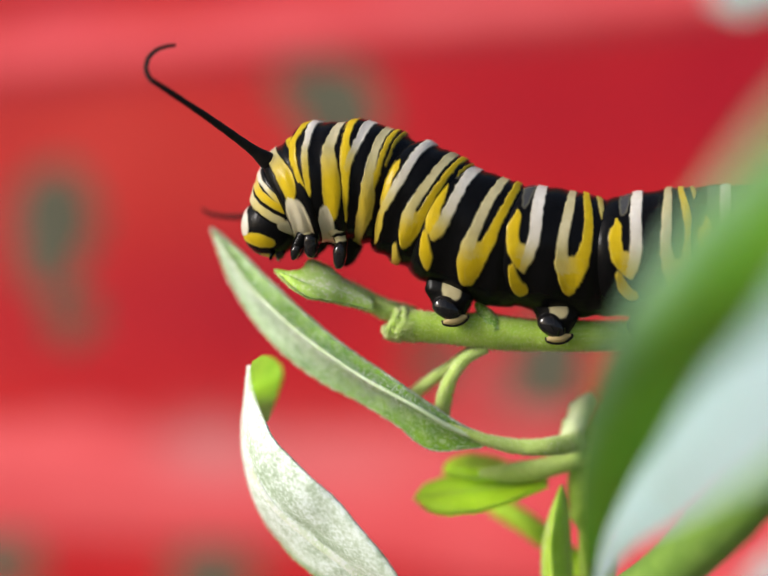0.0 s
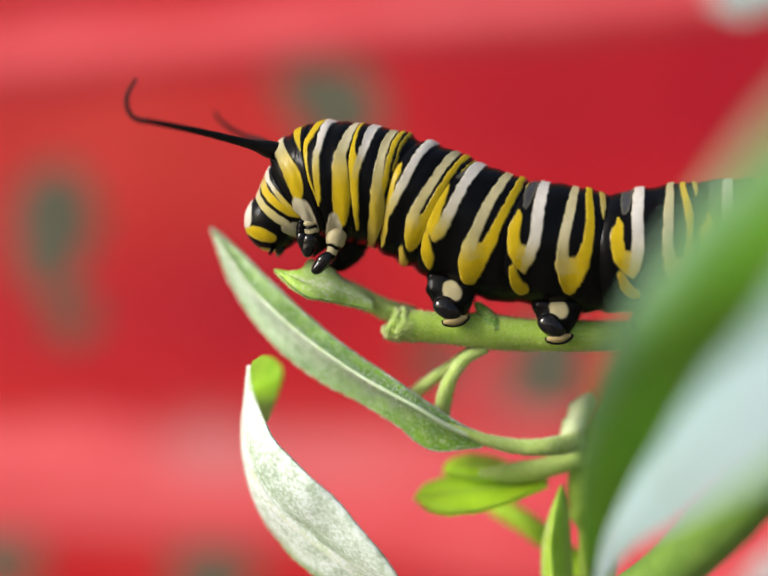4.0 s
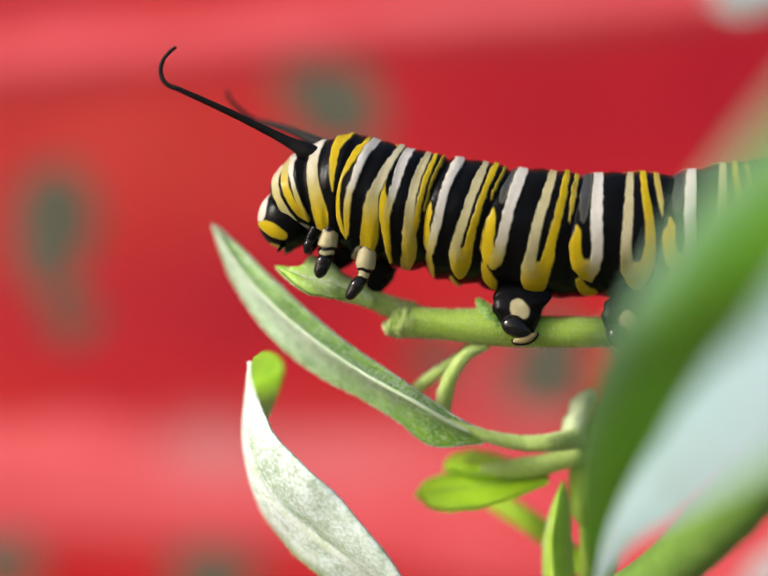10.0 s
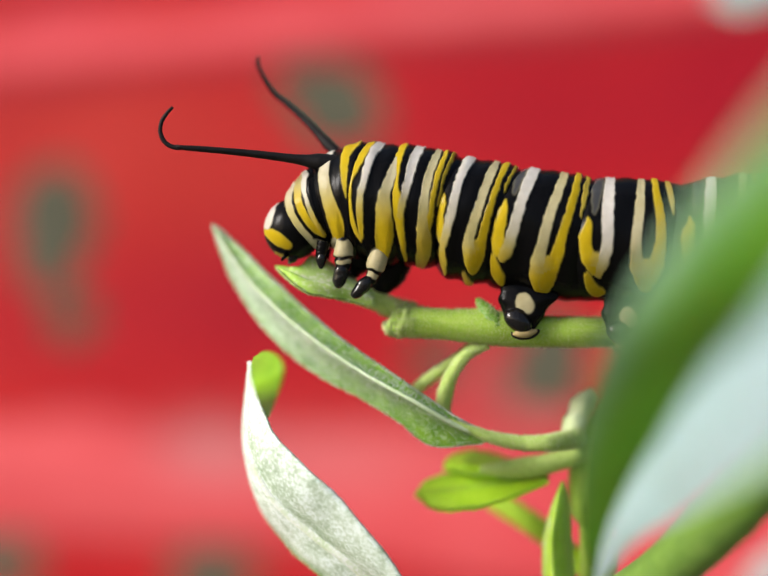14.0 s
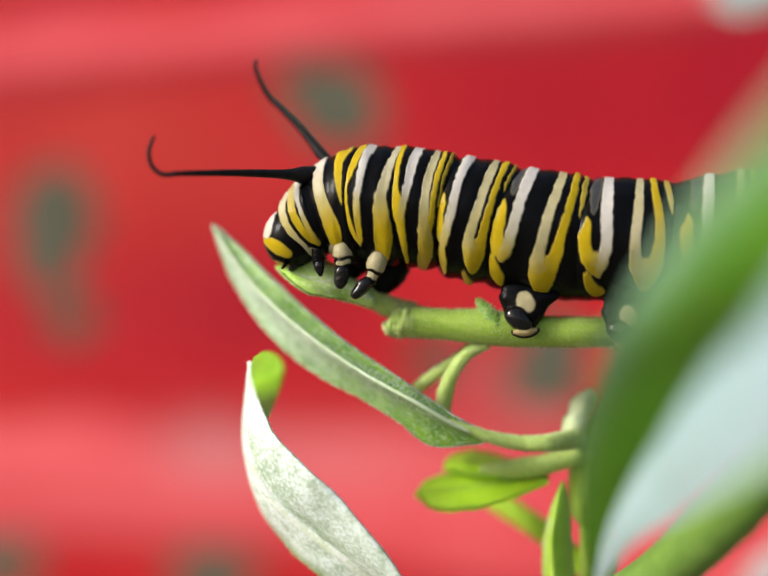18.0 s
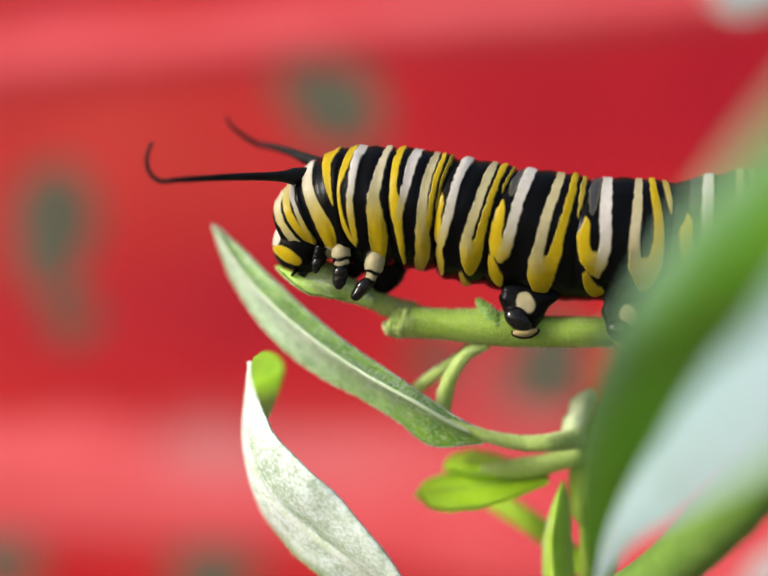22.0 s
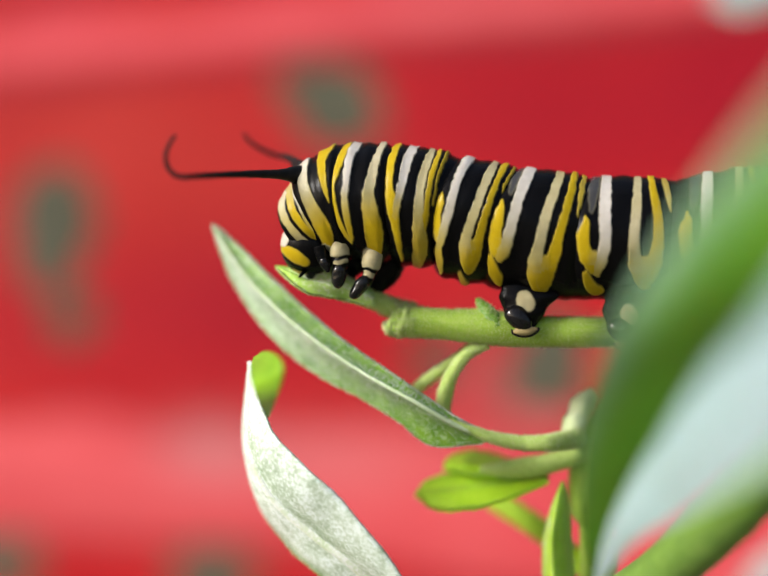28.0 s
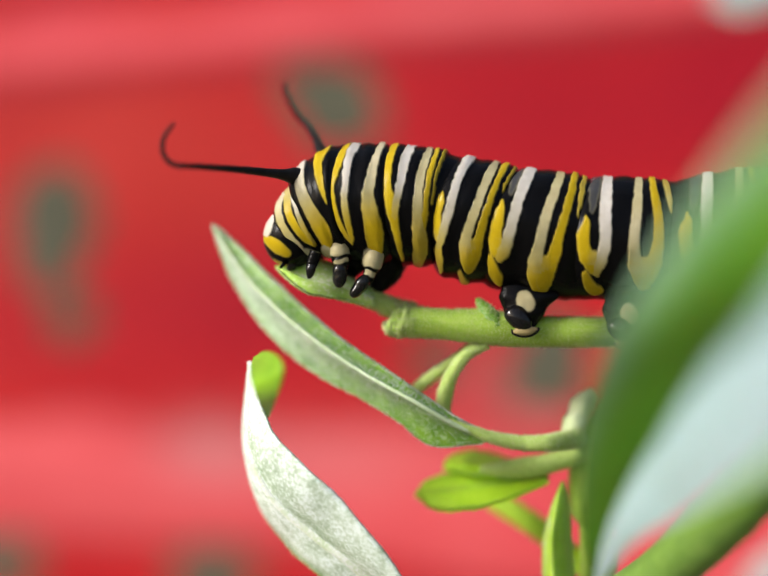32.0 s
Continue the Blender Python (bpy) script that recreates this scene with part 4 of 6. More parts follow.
def tentacle(shaft, hook, r0, r1, bow, flare):
    """A whip-like filament: a stiff shaft along its own x axis and a curled end."""
    n = 40
    pts = [(-60 * U * (1 - i / 5) if i < 5 else shaft * U * (i - 5) / (n - 6), 0, 0) for i in range(n)]
    pts = [(x, 0, bow * U * math.sin(math.pi * max(0, x) / (shaft * U))) for x, _, _ in pts]
    rad = [U * (r0 * (1 + flare) if i < 5 else r0 * (1 + flare * math.exp(-(i - 5) / 2.6)) + (r1 - r0) * (i - 5) / (n - 6)) * (1 + 0.07 * noise.noise(Vector((i * 0.9, r0, 0)))) for i in range(n)]
    v, f = tube(pts, rad, 16)
    ob = part("tentacle", mesh_of("tentacle", v, f, HORN), CATERPILLAR, "long black whip-like tentacle")
    q = spline(hook, 30)
    v, f = tube([(a * U, 0, c * U) for a, c in q], [U * (r1 + (3.2 - r1) * (i / 29) ** 1.5) for i in range(30)], 14)
    tip = part("tentacle_tip", mesh_of("tentacle_tip", v, f, HORN), ob)
    tip.location = (shaft * U, 0, 0)
    return ob, tip


NEAR, NEAR_TIP = tentacle(280.0, [(-2, -4), (3, 10), (13, 22), (32, 28), (53, 23), (68, 11), (79, -2)], 9.5, 5.0, -3.0, 0.95)
FAR, FAR_TIP = tentacle(165.0, [(-6, 0), (22, 4), (52, 3), (80, -2), (94, -12)], 9.5, 6.0, -4.0, 0.25)


# ---- movement ----
def ring_rows(rows, axis=(1, 0, 0)):
    """(seconds, a, b, clockwise turn, roll about the ring's own axis) in the side elevation to poses in the caterpillar's space."""
    return [(t, Matrix.Translation(at(a, b, 0) - HOME) @ Matrix.Rotation(turn, 4, "Y") @ Matrix.Rotation(sum(roll), 4, axis)) for t, a, b, turn, *roll in rows]


def leg_rows(rows, depth):
    return [(t, Matrix.Translation(at(a, b, depth) - HOME) @ Matrix.Rotation(turn, 4, "Y")) for t, a, b, turn in rows]


def whip(shaft, tip, depth, rows):
    """(seconds, a, b, rise, swing, rise of the curled end): the shaft points by its rise and swings out of the side plane."""
    lie = [(t, Matrix.Rotation(-rise, 4, "Y") @ Matrix.Rotation(swing, 4, "Z"), Matrix.Rotation(-curl, 4, "Y")) for t, a, b, rise, swing, curl in rows]
    walk(shaft, [(t, Matrix.Translation(at(row[1], row[2], depth) - HOME) @ turn) for (t, turn, _), row in zip(lie, rows)])
    joint = Matrix.Translation(tip.location)
    walk(tip, [(t, joint @ turn.inverted() @ end) for t, turn, end in lie])


def motions():
    sway = [(0, -2, 8), (6.3, -2, 8), (6.8, -1, 5.5), (7.5, 0, 0), (10, 0, 0), (14, 0, 0), (32, 0, 0)]
    walk(PLANT, [(t, Matrix.Translation(ROOT + Vector((a * U, 0, -b * U)))) for t, a, b in sway])
    walk(RINGS["T1"], ring_rows([(0, 571.4, 427.6, -0.373, -0.35), (0.5, 567.2, 424.4, -0.338, -0.35), (1, 563.5, 424.1, -0.311, -0.35), (1.5, 563.8, 425.1, -0.311, -0.35), (2, 566.9, 425, -0.32, -0.35), (2.5, 571.9, 427.3, -0.326, -0.35), (3, 576.3, 432.3, -0.314, -0.35), (3.5, 578.3, 436.2, -0.316, -0.35), (5.5, 590.1, 387.6, -0.056, -0.118), (6, 586.4, 389, -0.009, -0.261), (6.5, 582.8, 390.7, 0.036, -0.224), (7, 584.8, 390.4, 0.011, -0.066), (7.5, 593.6, 385.7, 0.05, -0.146), (8, 606.7, 369.6, 0.117, -0.044), (8.5, 606.8, 380.6, 0.114, 0.016), (9, 613.7, 385.3, 0.132, 0.068), (9.5, 607.4, 395.5, 0.095, 0.061), (10, 601.8, 404.9, 0.072, -0.003), (10.5, 604, 408.4, 0.05, 0.014), (11, 606.5, 410.8, 0.041, 0.009), (11.5, 614.9, 413.4, 0.001, 0.003), (12, 622.4, 419.3, -0.082, 0.001), (12.5, 622.2, 426.6, -0.038, 0), (13, 628.7, 434.6, -0.025, 0), (13.5, 634.4, 440.6, -0.021, 0), (14, 630.1, 438.1, 0.011, 0), (14.5, 626.2, 437.3, 0.018, 0), (16.5, 624.1, 446, -0.014, 0), (17, 624.3, 449.2, -0.034, 0), (17.5, 621.7, 449.8, -0.022, 0), (18, 618.1, 456, -0.023, 0), (18.5, 613.9, 459.5, -0.034, 0), (19, 608.8, 462.2, -0.044, 0), (19.5, 608.8, 465.1, -0.064, 0), (20, 610.2, 464.4, -0.07, 0), (20.5, 609.2, 457.8, -0.04, 0), (21, 608, 452.2, -0.023, 0), (21.5, 608.2, 450.8, -0.027, 0), (22, 609.2, 453.9, -0.033, 0), (22.5, 609.6, 451.5, -0.015, 0), (23, 610.1, 448.7, -0.006, 0), (23.5, 609.3, 444.8, -0.016, 0), (24, 618.1, 449.3, -0.042, 0), (24.5, 624.2, 450.3, -0.077, 0), (25, 623.7, 448.8, -0.073, 0), (25.5, 622.6, 447.5, -0.05, 0), (27.5, 620.7, 453.6, -0.109, 0), (28, 619.8, 450.5, -0.111, 0), (28.5, 620.6, 451.9, -0.125, 0), (29, 604.3, 443.4, -0.018, 0), (29.5, 607.6, 452.1, -0.018, 0), (30, 607.6, 453.9, -0.026, 0), (30.5, 606.8, 451.2, -0.044, 0), (31, 608.7, 449.7, -0.062, 0), (31.5, 610.4, 452, -0.049, 0), (32, 610.2, 457.1, -0.006, 0)], AXES["T1"]))
    walk(RINGS["T2"], ring_rows([(0, 610.2, 389.6, -0.074, -0.727), (0.5, 607.4, 390.7, -0.068, -0.732), (1, 603.6, 392.4, -0.07, -0.745), (1.5, 602.6, 391.7, -0.074, -0.739), (2, 603.7, 389.4, -0.076, -0.719), (2.5, 606.8, 386.1, -0.083, -0.663), (3, 611, 381, -0.065, -0.615), (3.5, 612.9, 377.4, -0.044, -0.621), (5.5, 652.3, 355.7, 0.088, -0.18), (6, 650.6, 360.4, 0.181, -0.187), (6.5, 650.8, 366.5, 0.244, -0.115), (7, 656.5, 375.2, 0.202, -0.131), (7.5, 663.6, 371.2, 0.253, -0.129), (8, 674.4, 365.9, 0.339, 0.02), (8.5, 673, 374.7, 0.265, 0.039), (9, 681.4, 379.2, 0.253, 0.028), (9.5, 679.3, 382.3, 0.225, 0.053), (10, 675.7, 385.8, 0.2, 0.072), (10.5, 678.6, 387.7, 0.166, 0.057), (11, 681.3, 387.8, 0.169, 0.02), (11.5, 689, 389.1, 0.134, 0.003), (12, 697, 392.5, 0.086, 0), (12.5, 695.7, 396.7, 0.105, 0), (13, 699.2, 403.4, 0.092, -0), (13.5, 702.3, 408.2, 0.075, -0), (14, 701.2, 407, 0.111, -0), (14.5, 698.9, 407, 0.109, -0), (16.5, 698.1, 410.2, 0.084, -0), (17, 696.4, 412.1, 0.056, -0), (17.5, 694.6, 414.4, 0.068, -0), (18, 692.2, 420, 0.057, -0), (18.5, 689.8, 423.7, 0.043, -0), (19, 684.9, 426.4, 0.025, -0), (19.5, 682.2, 428.3, -0, -0), (20, 681.9, 428.2, -0.007, -0), (20.5, 680.7, 425.5, 0.01, -0), (21, 677.6, 423.4, 0.009, -0), (21.5, 675.5, 422, -0.015, -0), (22, 675.1, 423.1, -0.032, -0), (22.5, 675.9, 422.8, -0.012, -0), (23, 675.8, 421.9, -0.001, -0), (23.5, 674.5, 421.3, -0.002, -0), (24, 673.2, 421.1, -0.012, -0), (24.5, 672.5, 419.6, -0.027, -0), (25, 672.1, 418.3, -0.023, -0), (25.5, 671.6, 418.5, 0, 0), (27.5, 668.1, 420.8, -0.059, 0), (28, 667.2, 417.6, -0.061, -0), (28.5, 667.5, 418.1, -0.075, 0), (29, 667.9, 420, -0.073, 0), (29.5, 667.1, 422.2, -0.062, 0), (30, 665.6, 423.1, -0.072, 0), (30.5, 665.2, 422.9, -0.081, 0), (31, 664.8, 422.2, -0.104, -0), (31.5, 663.9, 421.6, -0.119, -0), (32, 662.8, 421, -0.096, 0)], AXES["T2"]))
    walk(RINGS["T3"], ring_rows([(0, 672.9, 368.2, 0.048, -0.409), (0.5, 669.8, 368.8, 0.027, -0.411), (1, 664.9, 369.8, -0.006, -0.427), (1.5, 663.9, 369.6, -0.013, -0.429), (2, 664.7, 369, -0.018, -0.42), (2.5, 669.7, 368.3, 0.004, -0.378), (3, 678.2, 368, 0.046, -0.332), (3.5, 684.6, 367.9, 0.076, -0.298), (5.5, 722, 366.1, 0.124, -0.206), (6, 722.3, 373.4, 0.119, -0.155), (6.5, 725.2, 381.9, 0.116, -0.077), (7, 726.3, 387.9, 0.039, -0.104), (7.5, 733.7, 388.5, 0.075, -0.107), (8, 745.5, 395.5, 0.191, -0.058), (8.5, 752.2, 400.2, 0.25, 0.005), (9, 760.7, 403.1, 0.283, -0.01), (9.5, 762.1, 405.5, 0.281, 0.031), (10, 761.8, 405.9, 0.233, 0.087), (10.5, 764.7, 408.3, 0.225, 0.05), (11, 765.8, 408.1, 0.208, 0.005), (11.5, 772.1, 407.6, 0.2, -0.003), (12, 779.9, 408.8, 0.172, -0), (12.5, 779.2, 410, 0.166, -0), (13, 780.8, 413, 0.153, -0), (13.5, 783.4, 415.2, 0.143, -0), (14, 782.3, 413.9, 0.133, -0), (14.5, 780.5, 413.3, 0.13, -0), (16.5, 780.2, 413.5, 0.112, -0), (17, 778.8, 414.4, 0.098, -0), (17.5, 777.2, 415.8, 0.081, -0), (18, 775.1, 418.1, 0.061, 0), (18.5, 772.5, 418.9, 0.04, 0), (19, 767.5, 420, 0.006, 0), (19.5, 766.6, 420.9, 0.004, 0), (20, 767, 420.8, 0.009, 0), (20.5, 764.7, 418.7, 0.001, 0), (21, 761.8, 417.8, -0.003, 0), (21.5, 761.2, 417.2, 0.003, -0), (22, 761.9, 418.1, 0.013, -0), (22.5, 762.2, 417.7, 0.008, -0), (23, 761.2, 416.5, 0.003, -0), (23.5, 760.2, 415.9, 0.007, -0), (24, 758.5, 415.3, 0.006, -0), (24.5, 757.9, 413.8, 0.01, -0), (25, 758.2, 413.6, 0.017, -0), (25.5, 758.5, 414.8, 0.01, -0), (27.5, 753, 413.7, -0.01, -0), (28, 752, 412.1, -0.01, -0), (28.5, 753, 412.9, -0.004, -0), (29, 754.3, 414, -0.01, -0), (29.5, 753.8, 415.1, -0.025, -0), (30, 752.6, 415, -0.027, -0), (30.5, 751.9, 414.8, -0.024, -0), (31, 751.3, 414.1, -0.017, -0), (31.5, 750.5, 413.9, -0.018, -0), (32, 751.4, 413.2, -0.027, -0)], AXES["T3"]))
    walk(RINGS["A1"], ring_rows([(0, 753.8, 372.2, 0.15, -0.317), (0.5, 752.8, 371.8, 0.145, -0.329), (1, 750.4, 371.2, 0.129, -0.339), (1.5, 749.8, 371.6, 0.127, -0.348), (2, 750.6, 372.6, 0.125, -0.344), (2.5, 754.4, 374.5, 0.114, -0.316), (3, 760.4, 376.9, 0.091, -0.295), (3.5, 764.9, 378.9, 0.068, -0.281), (5.5, 796.3, 381, 0.091, -0.249), (6, 802.4, 388.9, 0.053, -0.245), (6.5, 807.9, 396.8, 0.003, -0.19), (7, 811, 402.9, -0.016, -0.25), (7.5, 818.2, 407.8, -0.059, -0.291), (8, 823.2, 414.7, 0.026, -0.212), (8.5, 824, 417.9, 0.046, -0.105), (9, 833.3, 423.4, 0.069, -0.105), (9.5, 834.4, 423.8, 0.06, -0.021), (10, 837.6, 425.2, 0.045, 0.039), (10.5, 841.5, 425.1, 0.047, 0.004), (11, 847.2, 424.5, 0.037, -0.021), (11.5, 852.8, 421.8, 0.028, -0.018), (12, 858.5, 421.8, 0.031, -0.002), (12.5, 858.3, 422.6, 0.014, -0), (13, 859.8, 422.4, 0.013, -0), (13.5, 862.2, 422.7, 0.017, -0), (14, 863.2, 421.2, 0.008, -0), (14.5, 862.6, 420.6, 0.002, -0), (16.5, 865.3, 420.8, 0.008, -0), (17, 864.7, 420.9, -0.003, -0), (17.5, 864.8, 421.7, -0.008, -0), (18, 864, 424.1, -0.017, -0), (18.5, 862.4, 425.9, -0.024, 0), (19, 861.2, 427.6, -0.02, 0), (19.5, 861, 429.1, -0.012, 0), (20, 861.7, 428.2, -0.008, 0), (20.5, 861.3, 427.4, -0.015, 0), (21, 861.1, 426.7, -0.009, 0), (21.5, 860.9, 426.4, 0.002, 0), (22, 860.3, 426.6, 0.003, 0), (22.5, 861, 426.2, 0.004, 0), (23, 861.2, 425.8, 0.002, 0), (23.5, 860.4, 426.1, 0.002, 0), (24, 859.5, 425.1, 0, -0), (24.5, 858.5, 422.9, -0.005, -0), (25, 858.5, 422.2, -0.002, -0), (25.5, 859.6, 422.3, -0.009, -0), (27.5, 854.1, 420.5, -0.022, -0), (28, 853.2, 420.4, -0.02, -0), (28.5, 853.7, 420.3, -0.018, -0), (29, 854.8, 420.8, -0.024, -0), (29.5, 854, 421.1, -0.035, -0), (30, 853, 421.4, -0.038, -0), (30.5, 852.5, 421.2, -0.035, -0), (31, 851.3, 420, -0.036, -0), (31.5, 850.2, 419.6, -0.031, -0), (32, 851, 418.8, -0.048, -0)], AXES["A1"]))
    walk(RINGS["A2"], ring_rows([(0, 861.2, 414.2, 0.285, -0.19), (0.5, 860.9, 414, 0.289, -0.195), (1, 860.9, 413.9, 0.29, -0.199), (1.5, 861.7, 413.8, 0.285, -0.197), (2, 862.5, 413.7, 0.276, -0.184), (2.5, 864, 414.2, 0.261, -0.169), (3, 867.1, 414.9, 0.246, -0.164), (3.5, 869.1, 415, 0.236, -0.159), (5.5, 883.5, 407.1, 0.218, -0.089), (6, 891.7, 411, 0.152, -0.116), (6.5, 899.8, 414.2, 0.1, -0.118), (7, 904.5, 416.7, 0.042, -0.159), (7.5, 913.9, 419.7, 0.016, -0.256), (8, 930.7, 425.5, -0.004, -0.115), (8.5, 935.5, 436.3, -0.029, -0.049), (9, 941.6, 445.2, 0.011, -0.022), (9.5, 945.2, 445.2, 0.002, 0.099), (10, 950.8, 445.2, -0.019, 0.153), (10.5, 955.3, 445.1, -0.026, 0.104), (11, 962.5, 444.8, -0.016, 0.036), (11.5, 967.6, 444.1, -0.012, 0.003), (12, 971.3, 444, -0.017, -0), (12.5, 971.2, 444.8, -0.015, -0), (13, 971.9, 445.6, -0.015, 0), (13.5, 972.8, 446.5, -0.018, 0), (14, 973.6, 444.9, -0.013, 0), (14.5, 973.4, 444.3, -0.007, 0), (16.5, 974.4, 442.8, -0.002, 0), (17, 974.1, 442.3, -0.006, 0), (17.5, 974.1, 442.2, -0.005, 0), (18, 973.3, 443.2, -0.013, 0), (18.5, 971.7, 444.6, -0.017, 0), (19, 969.9, 445.6, -0.018, 0), (19.5, 969.4, 446.2, -0.021, 0), (20, 969.3, 446.4, -0.018, 0), (20.5, 969.2, 445.8, -0.007, 0), (21, 969.2, 445.3, -0.004, -0), (21.5, 968.8, 445.5, -0.002, 0), (22, 969, 445.9, -0.002, 0), (22.5, 969.5, 445.3, 0.001, 0), (23, 969.8, 444.3, 0.002, -0), (23.5, 969.5, 443.7, 0.007, -0), (24, 969, 444.2, 0.012, -0), (24.5, 968.7, 444.4, 0.013, -0), (25, 969, 444.2, 0.011, 0), (25.5, 971, 443.8, 0.005, -0), (27.5, 968.6, 444.4, 0.016, -0), (28, 968.5, 444.7, 0.012, -0), (28.5, 968.6, 445.4, 0.007, 0), (29, 969.8, 445.5, 0.006, 0), (29.5, 969.6, 445.5, 0.01, -0), (30, 969.1, 445.1, 0.012, -0), (30.5, 968.9, 444.9, 0.013, -0), (31, 968.5, 445.2, 0.014, -0), (31.5, 968.1, 445.5, 0.013, -0), (32, 969.1, 443.4, 0.018, -0)], AXES["A2"]))
    walk(RINGS["A3"], ring_rows([(0, 973, 473.3, 0.207, -0.268), (0.5, 973.2, 473.4, 0.206, -0.268), (1, 973.7, 473.2, 0.207, -0.265), (1.5, 974.7, 471.9, 0.204, -0.251), (2, 975.5, 470.2, 0.198, -0.227), (2.5, 976.2, 468.4, 0.19, -0.202), (3, 977.9, 467.2, 0.191, -0.188), (3.5, 979.4, 465.9, 0.195, -0.179), (5.5, 988.3, 453.3, 0.202, -0.093), (6, 995.2, 451.6, 0.168, -0.112), (6.5, 1002.8, 450.2, 0.155, -0.124), (7, 1010, 447.6, 0.141, -0.154), (7.5, 1021.8, 440.5, 0.099, -0.208), (8, 1059.6, 438.9, -0.148, -0.144), (8.5, 1072.2, 452.7, -0.212, -0.13), (9, 1084.4, 464.1, -0.133, -0.049), (9.5, 1087.4, 467.1, -0.102, 0.085), (10, 1091.8, 468.1, -0.051, 0.129), (10.5, 1095.5, 469, -0.033, 0.073), (11, 1103.3, 470.2, -0.007, 0.015), (11.5, 1107.4, 468.8, 0.006, -0.005), (12, 1110, 468.2, 0.015, -0.001), (12.5, 1109.3, 469.2, 0.01, -0), (13, 1109.5, 470.2, 0.009, -0), (13.5, 1110, 471.3, 0.007, -0), (14, 1110.4, 470.2, 0.008, -0), (14.5, 1109.9, 469.1, 0.005, -0), (16.5, 1109.9, 469.1, 0.005, -0), (17, 1109.5, 468.8, 0.007, -0), (17.5, 1109.2, 468.7, 0.008, -0), (18, 1108.2, 469.6, 0.006, -0), (18.5, 1107, 470.5, 0.003, 0), (19, 1105.7, 471.1, -0.001, 0), (19.5, 1105.2, 471.2, -0.002, 0), (20, 1105.3, 471.1, -0, 0), (20.5, 1105, 471, -0.002, 0), (21, 1105, 470.4, -0.004, 0), (21.5, 1105.3, 470.2, -0.003, 0), (22, 1105.3, 470.3, -0.004, 0), (22.5, 1105.4, 469.8, -0.003, 0), (23, 1105.5, 469.5, -0.001, 0), (23.5, 1105.3, 469.5, 0, -0), (24, 1104.6, 469.5, 0.001, -0), (24.5, 1104.5, 469.2, -0, -0), (25, 1105, 468.3, -0.005, -0), (25.5, 1106, 468.6, -0.002, -0), (27.5, 1103.8, 468.9, -0.01, -0), (28, 1104.3, 468.8, -0.008, -0), (28.5, 1104.5, 469, -0.011, -0), (29, 1104.7, 469.1, -0.014, -0), (29.5, 1104.7, 469.7, -0.011, -0), (30, 1104.7, 469.9, -0.007, -0), (30.5, 1104.4, 469.7, -0.008, -0), (31, 1103.7, 469.4, -0.016, -0), (31.5, 1103.7, 469.7, -0.017, -0), (32, 1104.6, 469.3, -0.006, -0)], AXES["A3"]))
